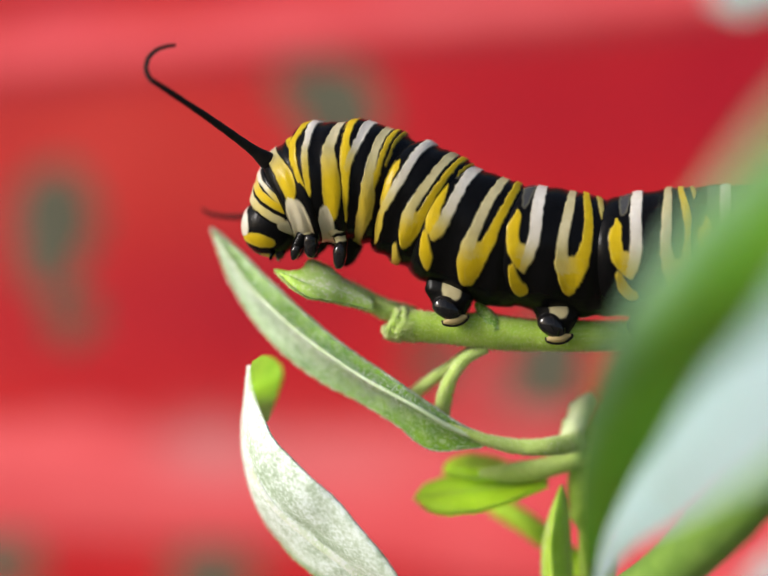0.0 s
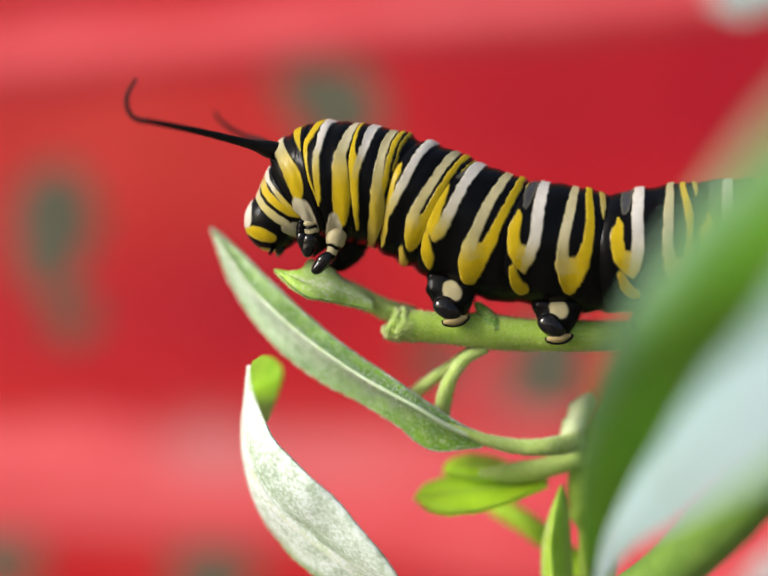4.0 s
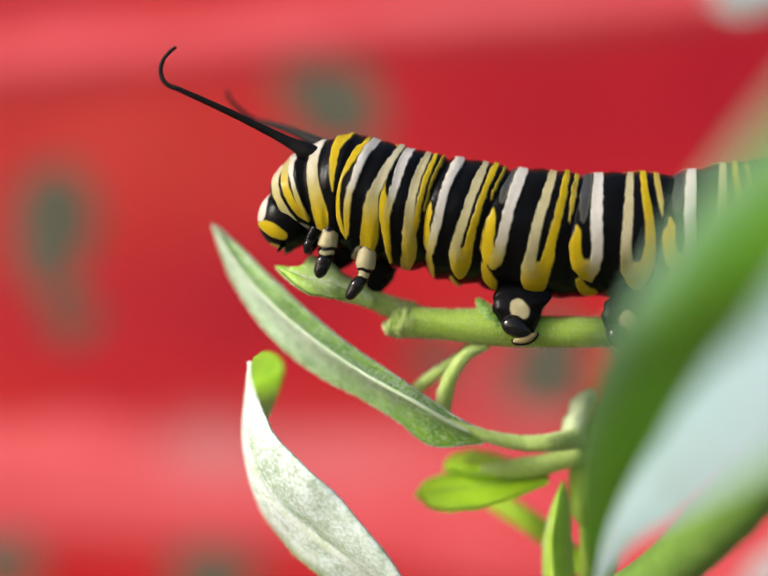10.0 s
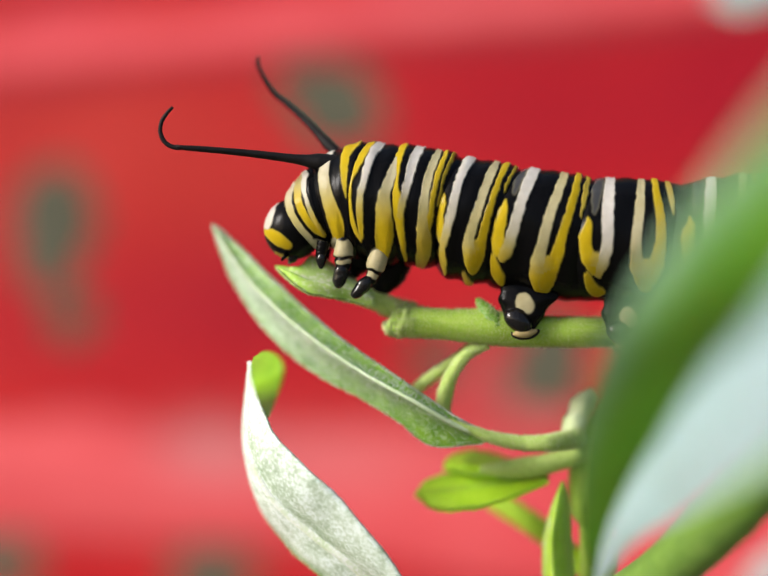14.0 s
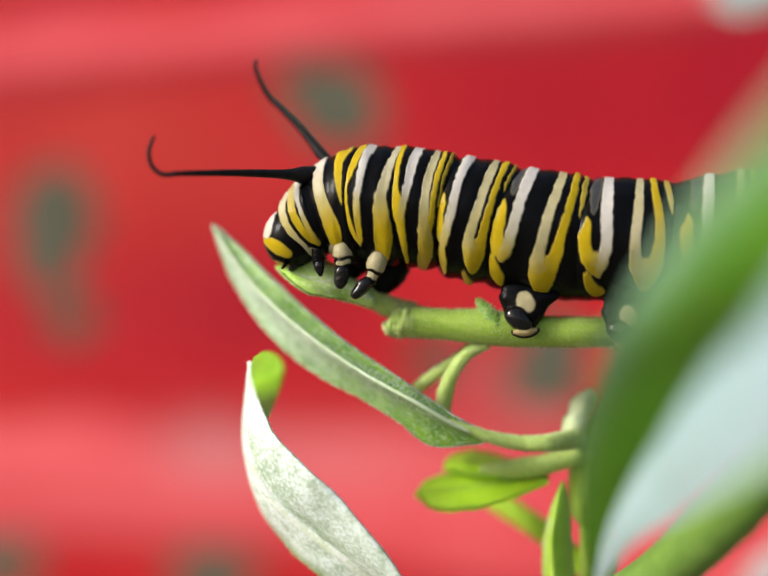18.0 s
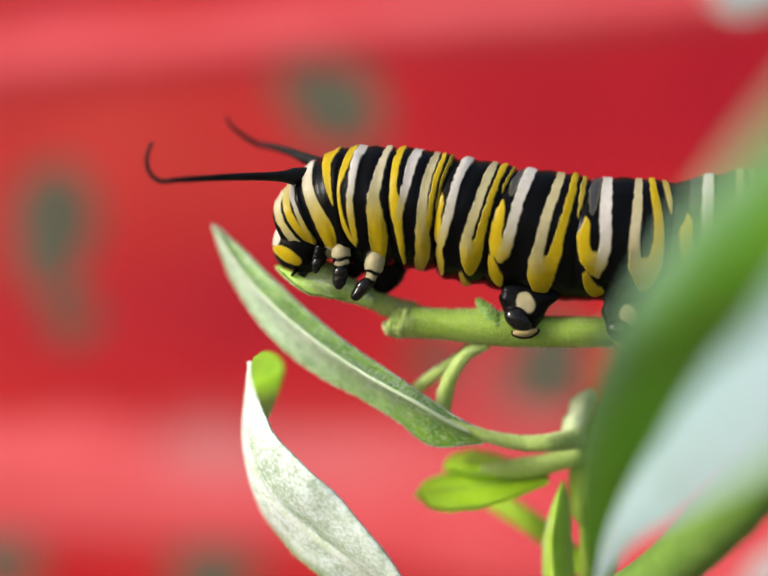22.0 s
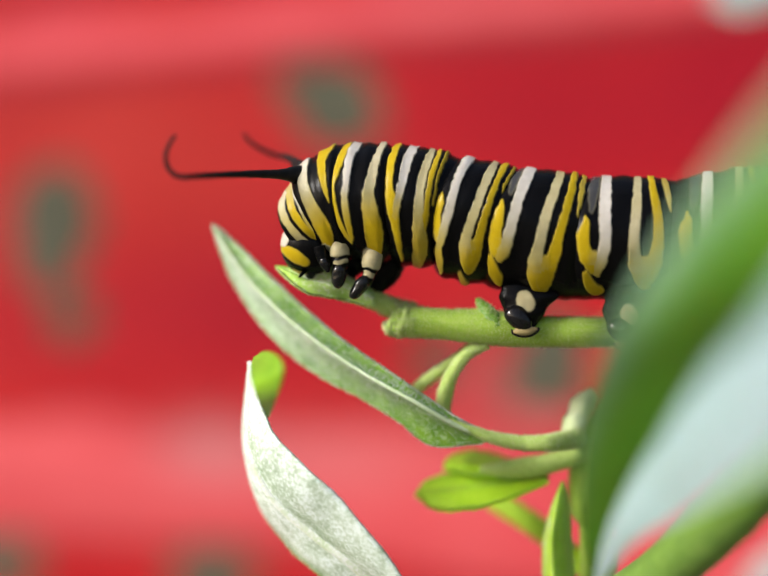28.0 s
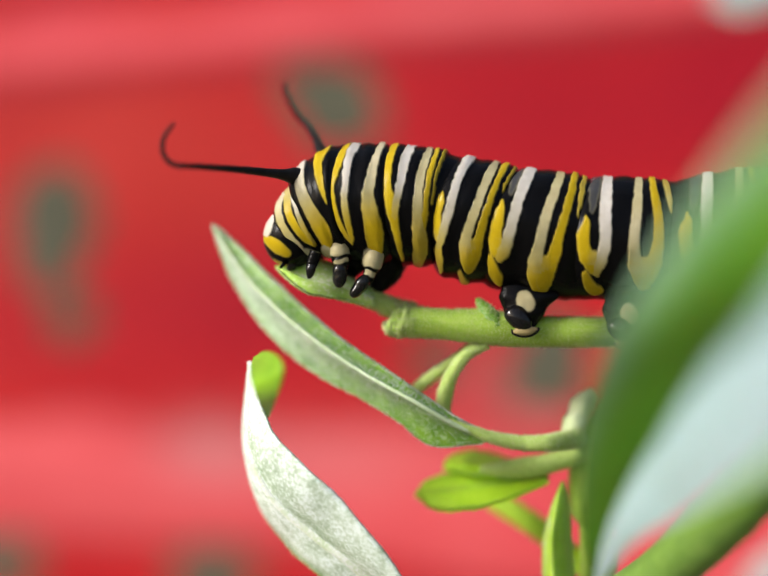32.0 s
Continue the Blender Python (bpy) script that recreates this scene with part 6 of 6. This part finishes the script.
    walk(LEGS["L2"], leg_rows([(0, 622.6, 416.7, -0.315), (0.5, 619.2, 415.7, -0.319), (1, 614.8, 416.4, -0.336), (1.5, 618.5, 414.3, -0.27), (2, 626.1, 412.6, -0.166), (2.5, 636.6, 414.8, -0.062), (3, 631, 413.9, -0.119), (3.5, 631.8, 414.5, -0.113), (5.5, 662.6, 421.7, -0.037), (6, 652.3, 427.1, -0.088), (6.5, 646.6, 434.5, -0.098), (7, 660.4, 433.7, 0.077), (7.5, 657.9, 432.3, -0.175), (8, 662, 435.3, -0.111), (8.5, 667.7, 443.6, -0.029), (9, 675, 455.6, 0.016), (9.5, 676.6, 459.3, 0.072), (10, 677, 460.3, 0.051), (10.5, 679.3, 468.6, -0.07), (11, 681.5, 464, -0.036), (11.5, 690.9, 467.6, -0.048), (12, 703.7, 473, -0.004), (12.5, 698.7, 473.3, -0.033), (13, 703.7, 477.6, -0.058), (13.5, 713.1, 481.1, -0.014), (14, 704.9, 478.6, -0.059), (14.5, 703, 478.8, -0.062), (16.5, 702.3, 477.6, -0.108), (17, 705.2, 479.4, -0.082), (17.5, 702.8, 475.9, -0.116), (18, 699.9, 479.4, -0.142), (18.5, 707.1, 474, -0.103), (19, 697.4, 476.6, -0.163), (19.5, 698.7, 479.8, -0.138), (20, 699.9, 480.1, -0.128), (20.5, 696.1, 473.8, -0.175), (21, 694.6, 475.6, -0.175), (21.5, 693.4, 474.5, -0.185), (22, 697.2, 480.6, -0.138), (22.5, 694.6, 475.4, -0.175), (23, 693.6, 474.3, -0.184), (23.5, 693.9, 474.7, -0.18), (24, 694.2, 480.6, -0.15), (24.5, 695.6, 480.3, -0.138), (25, 696.4, 479.7, -0.131), (25.5, 693.1, 475.8, -0.175), (27.5, 694.9, 476.7, -0.158), (28, 693.7, 478.2, -0.154), (28.5, 689.8, 478, -0.205), (29, 696.8, 477, -0.154), (29.5, 692.6, 473.3, -0.207), (30, 691.8, 473.2, -0.214), (30.5, 691.4, 475.6, -0.218), (31, 695.7, 476.5, -0.165), (31.5, 699, 479.1, -0.134), (32, 692.2, 476.8, -0.197)], -1.65))
    walk(LEGS["L3"], leg_rows([(0, 670.5, 428.8, -0.623), (0.5, 668.7, 428.7, -0.639), (1, 662.8, 430.1, -0.693), (1.5, 662.8, 429.8, -0.692), (2, 664.9, 429.2, -0.673), (2.5, 678.8, 438.2, -0.297), (3, 686.2, 450, 0.027), (3.5, 688, 449.3, 0.026), (5.5, 717.3, 460.4, -0.005), (6, 715.6, 472.6, 0.005), (6.5, 721.5, 481.1, 0.068), (7, 730.9, 485.5, -0.14), (7.5, 735.2, 483.6, -0.059), (8, 736.3, 489.8, -0.034), (8.5, 738.6, 491.8, -0.02), (9, 745.1, 490.5, 0.03), (9.5, 745.6, 495.2, 0.044), (10, 750.8, 496.2, -0.103), (10.5, 753.6, 496.1, -0.065), (11, 756.7, 492.8, -0.036), (11.5, 763.3, 493.8, 0.023), (12, 772.5, 499.9, 0.017), (12.5, 772.4, 498, -0.008), (13, 775.1, 498, 0.018), (13.5, 778.7, 501.2, 0.051), (14, 778.3, 499.9, 0.049), (14.5, 776.6, 498.9, 0.032), (16.5, 777.1, 499, 0.037), (17, 778, 499.4, 0.044), (17.5, 779.2, 499.3, 0.06), (18, 778.2, 501.2, 0.054), (18.5, 779.6, 500.4, 0.067), (19, 777.5, 501.6, 0.062), (19.5, 775, 502.8, 0.036), (20, 776.3, 503.5, 0.048), (20.5, 775.7, 499.5, 0.027), (21, 773.9, 500.1, 0.011), (21.5, 771.8, 498.6, -0.01), (22, 771.4, 501.5, -0.014), (22.5, 773.9, 500.1, 0.011), (23, 772.7, 498, -0.001), (23.5, 772.7, 498, -0.001), (24, 772, 498.3, -0.004), (24.5, 770, 497.2, -0.024), (25, 767.5, 497.3, -0.036), (25.5, 770.2, 497.3, -0.022), (27.5, 768.1, 497, -0.027), (28, 765.1, 496.5, -0.046), (28.5, 766.9, 495.8, -0.04), (29, 768.7, 496.6, -0.024), (29.5, 772.1, 495.9, -0.001), (30, 769.8, 496.6, -0.01), (30.5, 767.6, 496.7, -0.032), (31, 765.2, 497.2, -0.042), (31.5, 764.7, 498.3, -0.048), (32, 768.8, 495.1, -0.017)], -1.65))
    walk(LEGS["R1"], leg_rows([(0, 624.8, 478.6, 0.083), (0.5, 630.1, 488.4, 0.218), (1, 644.1, 513.2, 0.773), (1.5, 648, 512.6, 0.84), (2, 651.7, 504.4, 0.774), (2.5, 650.3, 490.1, 0.581), (3, 629.4, 463.3, -0.007), (3.5, 622.8, 457.9, -0.154), (5.5, 635.6, 442.8, -0.083), (6, 635.6, 443.7, -0.04), (6.5, 632.7, 445.2, -0.036), (7, 637.1, 450.8, 0.092), (7.5, 642.4, 446.5, 0.122), (8, 653.9, 445.4, 0.239), (8.5, 653.9, 454.3, 0.237), (9, 653.8, 457, 0.182), (9.5, 652.1, 463.4, 0.138), (10, 649.7, 470.4, 0.082), (10.5, 649.2, 473.9, -0.057), (11, 648.8, 477.8, -0.175), (11.5, 657.6, 478.8, -0.163), (12, 670.5, 481.8, -0.089), (12.5, 668.2, 483.1, -0.138), (13, 668.8, 486.6, -0.142), (13.5, 672.6, 494.5, -0.054), (14, 666.2, 494.9, -0.132), (14.5, 662.9, 496.8, -0.191), (16.5, 663.9, 500.5, -0.238), (17, 664.9, 503.8, -0.243), (17.5, 663.1, 504, -0.212), (18, 655.2, 510.5, -0.269), (18.5, 654.9, 507.7, -0.199), (19, 647.3, 506.6, -0.238), (19.5, 648.5, 511.7, -0.362), (20, 651.8, 516.1, -0.446), (20.5, 653.3, 506.7, -0.293), (21, 657.6, 502.7, -0.071), (21.5, 655.5, 503.6, -0.125), (22, 659.6, 510.8, -0.054), (22.5, 656.5, 508.2, -0.153), (23, 656.7, 510.2, -0.181), (23.5, 660.1, 508.6, -0.201), (24, 664.4, 510.8, -0.208), (24.5, 668.2, 507.3, -0.113), (25, 669.9, 503.8, -0.056), (25.5, 665.8, 501.3, -0.162), (27.5, 662.3, 508.2, -0.361), (28, 658.4, 506.5, -0.441), (28.5, 650.6, 505.1, -0.604), (29, 647.3, 499.2, -0.683), (29.5, 652.1, 501, -0.367), (30, 654.6, 508.4, -0.16), (30.5, 657.8, 507.1, -0.226), (31, 663.3, 506, -0.263), (31.5, 661, 511.6, -0.077), (32, 651.7, 513.1, -0.015)], 1.7))
    walk(LEGS["R2"], leg_rows([(0, 636.8, 433.1, -0.22), (0.5, 633.5, 432.8, -0.224), (1, 629.7, 435.4, -0.235), (1.5, 632.4, 433.7, -0.189), (2, 638.3, 432.3, -0.116), (2.5, 647.4, 433.4, -0.044), (3, 642.6, 431.1, -0.083), (3.5, 643.4, 430.2, -0.079), (5.5, 673.9, 432.4, -0.026), (6, 663.3, 438.9, -0.061), (6.5, 657.1, 447.1, -0.068), (7, 669.5, 448.6, 0.054), (7.5, 668.6, 446.5, -0.122), (8, 671.5, 450.1, -0.077), (8.5, 677, 458.7, -0.021), (9, 685.1, 466.3, 0.011), (9.5, 686.7, 470, 0.05), (10, 686.9, 472.2, 0.036), (10.5, 690.4, 477.5, -0.049), (11, 692.4, 473.9, -0.025), (11.5, 702.2, 476.3, -0.034), (12, 715.2, 481.1, -0.003), (12.5, 709.9, 482.6, -0.023), (13, 715.4, 485, -0.041), (13.5, 725, 488.9, -0.01), (14, 716.4, 487.3, -0.041), (14.5, 714.6, 487.6, -0.043), (16.5, 714.2, 486.9, -0.076), (17, 717.2, 488.1, -0.058), (17.5, 714.6, 486.6, -0.081), (18, 711.8, 490.5, -0.099), (18.5, 718.8, 486.5, -0.072), (19, 709.6, 489.1, -0.114), (19.5, 710.9, 490.6, -0.097), (20, 712, 490.9, -0.089), (20.5, 708.3, 486.7, -0.122), (21, 706.9, 488.6, -0.122), (21.5, 705.9, 486.5, -0.13), (22, 709.4, 491.9, -0.097), (22.5, 706.9, 488.3, -0.122), (23, 706, 487.5, -0.129), (23.5, 706.3, 488.3, -0.126), (24, 706.4, 492.4, -0.105), (24.5, 707.7, 491.5, -0.097), (25, 708.5, 491.6, -0.091), (25.5, 705.3, 489.2, -0.122), (27.5, 707.2, 490.4, -0.11), (28, 706.1, 490.3, -0.108), (28.5, 702.5, 488.4, -0.143), (29, 709.2, 489.2, -0.108), (29.5, 705.3, 488.2, -0.145), (30, 704.7, 487.6, -0.15), (30.5, 704.3, 489.5, -0.152), (31, 708.1, 489.6, -0.115), (31.5, 711.4, 491, -0.094), (32, 704.9, 490.4, -0.138)], 1.5))
    walk(LEGS["R3"], leg_rows([(0, 695, 450.3, -0.436), (0.5, 693.2, 449.9, -0.447), (1, 688, 450.9, -0.485), (1.5, 687.9, 450.6, -0.485), (2, 689.8, 449.8, -0.471), (2.5, 700.5, 456.8, -0.208), (3, 707.2, 464.9, 0.019), (3.5, 709.1, 463.9, 0.019), (5.5, 740, 472, -0.003), (6, 738.2, 484.3, 0.003), (6.5, 743.1, 494.7, 0.048), (7, 753.2, 497.7, -0.098), (7.5, 756.9, 497.1, -0.041), (8, 756.7, 505.4, -0.024), (8.5, 758.4, 508.7, -0.014), (9, 764.2, 508.3, 0.021), (9.5, 765.1, 512.2, 0.031), (10, 770.7, 513.5, -0.072), (10.5, 773.7, 512.7, -0.046), (11, 776.8, 509.4, -0.025), (11.5, 783.8, 509.4, 0.016), (12, 794.1, 513.5, 0.012), (12.5, 793.5, 512.6, -0.006), (13, 796.4, 512.3, 0.012), (13.5, 800.3, 514.8, 0.036), (14, 799.6, 514.2, 0.034), (14.5, 798, 513.1, 0.023), (16.5, 798.9, 512.5, 0.026), (17, 799.9, 512.5, 0.031), (17.5, 800.8, 513, 0.042), (18, 799.7, 515, 0.038), (18.5, 801.2, 514, 0.047), (19, 799.3, 514.7, 0.043), (19.5, 797.1, 515.5, 0.025), (20, 798.4, 516.1, 0.034), (20.5, 797.5, 512.7, 0.019), (21, 795.8, 513.5, 0.008), (21.5, 793.9, 511.8, -0.007), (22, 793.6, 514.3, -0.01), (22.5, 795.8, 513.5, 0.008), (23, 794.5, 511.6, -0), (23.5, 794.5, 511.6, -0), (24, 793.5, 512.4, -0.003), (24.5, 791.7, 511.2, -0.017), (25, 789.4, 510.8, -0.025), (25.5, 791.8, 511.4, -0.015), (27.5, 789.9, 510.6, -0.019), (28, 787.3, 509.3, -0.032), (28.5, 789, 509, -0.028), (29, 790.7, 509.7, -0.017), (29.5, 793.6, 509.9, -0.001), (30, 791.6, 510.2, -0.007), (30.5, 789.6, 510.1, -0.022), (31, 787.5, 510.1, -0.029), (31.5, 787, 511, -0.033), (32, 790.4, 509, -0.012)], 1.2))
    whip(NEAR, NEAR_TIP, -1.5, [(0, 541.6, 325.1, 2.554, -0.572, 1.012), (0.5, 536.5, 331.2, 2.637, -0.807, 1.199), (1, 535.5, 333.2, 2.762, -0.934, 1.438), (1.5, 538.5, 331.2, 2.922, -0.935, 1.393), (2, 538.5, 328.2, 3.143, -0.98, 1.397), (2.2, 540, 329, 3.284, -0.935, 1.406), (2.4, 543, 327, 2.08, -0.872, 1.851), (2.6, 540, 327, 3.072, -0.808, 1.444), (2.8, 540, 325, 3.047, -0.763, 1.348), (3, 541.6, 321.1, 2.869, -0.824, 1.756), (3.5, 538.5, 313, 2.96, -0.839, 1.823), (5.5, 596.3, 285.7, 3.039, -0.206, 1.717), (6, 597.3, 288.4, 3.019, -0.674, 1.677), (6.5, 614.5, 288.4, 2.791, 0.02, 1.611), (6.9, 610, 286, 2.86, -0.222, 1.403), (7, 600, 286, 1.817, -0.994, 1.663), (7.1, 598, 286, 1.975, -0.933, 1.64), (7.2, 614, 291, 2.843, -0.22, 1.508), (7.3, 614, 288, 2.025, -0.964, 1.654), (7.4, 612, 288, 2.716, -0.24, 1.437), (7.5, 622.6, 287.4, 2.764, -0.217, 1.656), (8, 644.9, 282.3, 2.666, -0.066, 1.571), (8.5, 631.7, 297.5, 2.741, -0.02, 1.611), (9, 632.8, 291.5, 2.761, -0.217, 1.51), (9.5, 639.9, 296.5, 2.49, -0.059, 1.258), (10, 621.6, 306.6, 2.708, -0.222, 1.571), (10.5, 627.7, 307.9, 2.862, -0.211, 1.593), (11, 634.8, 307.9, 2.825, -0.21, 1.592), (11.5, 641.9, 307.9, 2.952, -0.205, 1.606), (12, 637.8, 322.1, 3.095, -0.186, 1.618), (12.5, 634.8, 325.1, 2.954, -0.198, 1.631), (13, 646.9, 332.2, 3.101, -0.18, 1.9), (13.5, 627.7, 351.5, 3.221, -0.173, 1.987), (14, 650, 331.2, 3.054, -0.181, 1.691), (14.5, 636.8, 336.3, 3.121, -0.177, 1.685), (16.5, 622.6, 343.4, 3.203, -0.594, 1.934), (17, 619.6, 353.5, 3.293, -0.55, 2.001), (17.5, 631.7, 343.4, 3.096, 0, 1.879), (18, 617.6, 357.5, 3.197, -0.6, 2.045), (18.5, 614.5, 362.6, 3.097, 0.033, 1.962), (19, 611.5, 367.6, 3.13, -0.567, 2.026), (19.5, 607.4, 376.8, 3.15, -0.556, 2.04), (20, 609.4, 376.8, 3.233, -0.668, 2.2), (20.5, 611.5, 361.6, 3.135, -0.567, 1.935), (21, 607.4, 358.5, 3.138, -0.719, 1.971), (21.5, 609.4, 356.5, 3.165, -0.63, 1.93), (22, 601.3, 360.6, 3.253, -0.686, 2.04), (22.5, 602.4, 355.5, 3.117, -0.72, 1.879), (23, 604.4, 355.5, 3.137, -0.707, 1.78), (23.5, 606.4, 355.5, 3.12, -0.756, 1.835), (24, 607.4, 356.5, 3.16, -0.749, 1.788), (24.5, 609.4, 356.5, 3.202, -0.734, 1.825), (25, 606.4, 351.5, 3.235, -0.778, 1.794), (25.5, 612.5, 348.4, 3.041, -0.741, 1.711), (27.5, 609.4, 360.6, 3.321, -0.832, 1.788), (28, 601.3, 356.5, 3.277, -0.862, 1.841), (28.5, 597.3, 359.6, 3.381, -0.778, 1.824), (29, 594.2, 355.5, 3.236, -0.77, 1.68), (29.5, 601.3, 357.5, 3.182, -0.841, 1.708), (30, 597.3, 359.6, 3.239, -0.833, 1.736), (30.5, 602, 360, 3.309, -0.809, 1.819), (31, 594.2, 361.6, 3.387, -0.824, 1.736), (31.5, 597, 373, 3.444, -0.823, 1.864), (32, 601.3, 359.6, 3.144, -0.816, 1.746)])
    whip(FAR, FAR_TIP, 1.5, [(0, 575, 390, -2.704, 0.909, 3.104), (0.5, 570, 390, -2.717, 0.988, 2.968), (0.8, 570, 395, -2.571, 1.348, 4.91), (1, 585, 395, -0.077, 1.282, 6.283), (2, 585, 385, -0.063, 1.282, 6.283), (3, 585, 350, 1.466, 1.405, 6.408), (3.5, 565, 320, 2.592, 1.112, 8.888), (5.5, 546.6, 287.7, 2.562, 0.998, 8.766), (6, 577, 298.5, 2.775, 0.797, 8.726), (6.5, 589.2, 293.5, 2.742, 0.573, 8.617), (7, 586.1, 295.5, 2.772, 0.892, 8.732), (7.5, 577, 282.3, 2.706, 0.815, 8.578), (8, 629.7, 257, 2.622, 0.782, 8.572), (8.5, 688.5, 273.2, 1.429, 1.101, 7.643), (9, 653, 271.2, 2.55, 0.661, 8.605), (9.5, 650, 271.2, 2.63, 0.645, 8.569), (10, 636.8, 286.4, 2.736, 0.622, 8.759), (10.5, 637.8, 287.7, 2.726, 0.608, 8.773), (11, 629.7, 287.7, 2.701, 0.622, 8.782), (11.5, 631.7, 292.8, 2.902, 0.584, 8.892), (12, 632.8, 306.9, 2.903, 0.329, 8.989), (12.5, 655.1, 291.7, 2.508, 0.608, 8.569), (13, 646.9, 306.9, 2.899, 0.35, 8.835), (13.5, 622.6, 326.2, 3.077, 0.125, 8.985), (14, 670.3, 295.8, 2.358, 0.329, 8.431), (14.5, 652, 302.9, 2.602, 0.597, 8.537), (16.5, 653, 302.9, 2.409, 0.659, 8.455), (17, 629.7, 315, 2.76, 0.546, 8.735), (17.5, 667.2, 297.8, 2.04, 0.339, 8.14), (18, 653, 312, 2.294, 0.328, 8.355), (18.5, 650, 306.9, 2.163, 0.104, 8.306), (19, 646.9, 309, 2.318, 0.167, 8.428), (19.5, 632.8, 321.1, 2.568, 0.418, 8.671), (20, 619.6, 321.1, 2.775, 0.362, 8.824), (20.5, 652, 302.9, 2.358, 0.383, 8.51), (21, 656.1, 305.9, 2.331, 0.522, 8.47), (21.5, 644.9, 307.9, 2.518, 0.726, 8.627), (22, 621.6, 323.1, 2.747, 0.814, 8.866), (22.5, 656.1, 304.9, 2.415, 0.56, 8.5), (23, 670.3, 298.8, 1.726, 0.767, 7.75), (23.5, 662.1, 301.9, 2.282, 0.729, 8.386), (24, 653, 305.9, 2.545, 0.912, 8.563), (24.5, 644.9, 305.9, 2.553, 1.028, 9.066), (25, 646.9, 305.9, 2.506, 0.947, 8.64), (25.5, 668.2, 299.8, 2.215, 0.845, 8.443), (27.5, 650, 318.1, 2.879, 0.998, 9.209), (28, 606.4, 335.3, 2.521, 1.2, 8.994), (28.5, 587.2, 363.6, 2.82, 0.978, 8.997), (29, 634.8, 306.9, 2.546, 1.022, 8.731), (29.5, 652, 312, 2.416, 0.897, 8.506), (30, 637.8, 311, 2.512, 1.027, 8.678), (30.5, 627, 327, 2.626, 0.968, 8.801), (31, 609.4, 341.3, 2.699, 1.137, 9.068), (31.5, 564, 377, 2.817, 1.202, 9.325), (32, 652, 302.9, 2.1, 1.002, 8.405)])


motions()
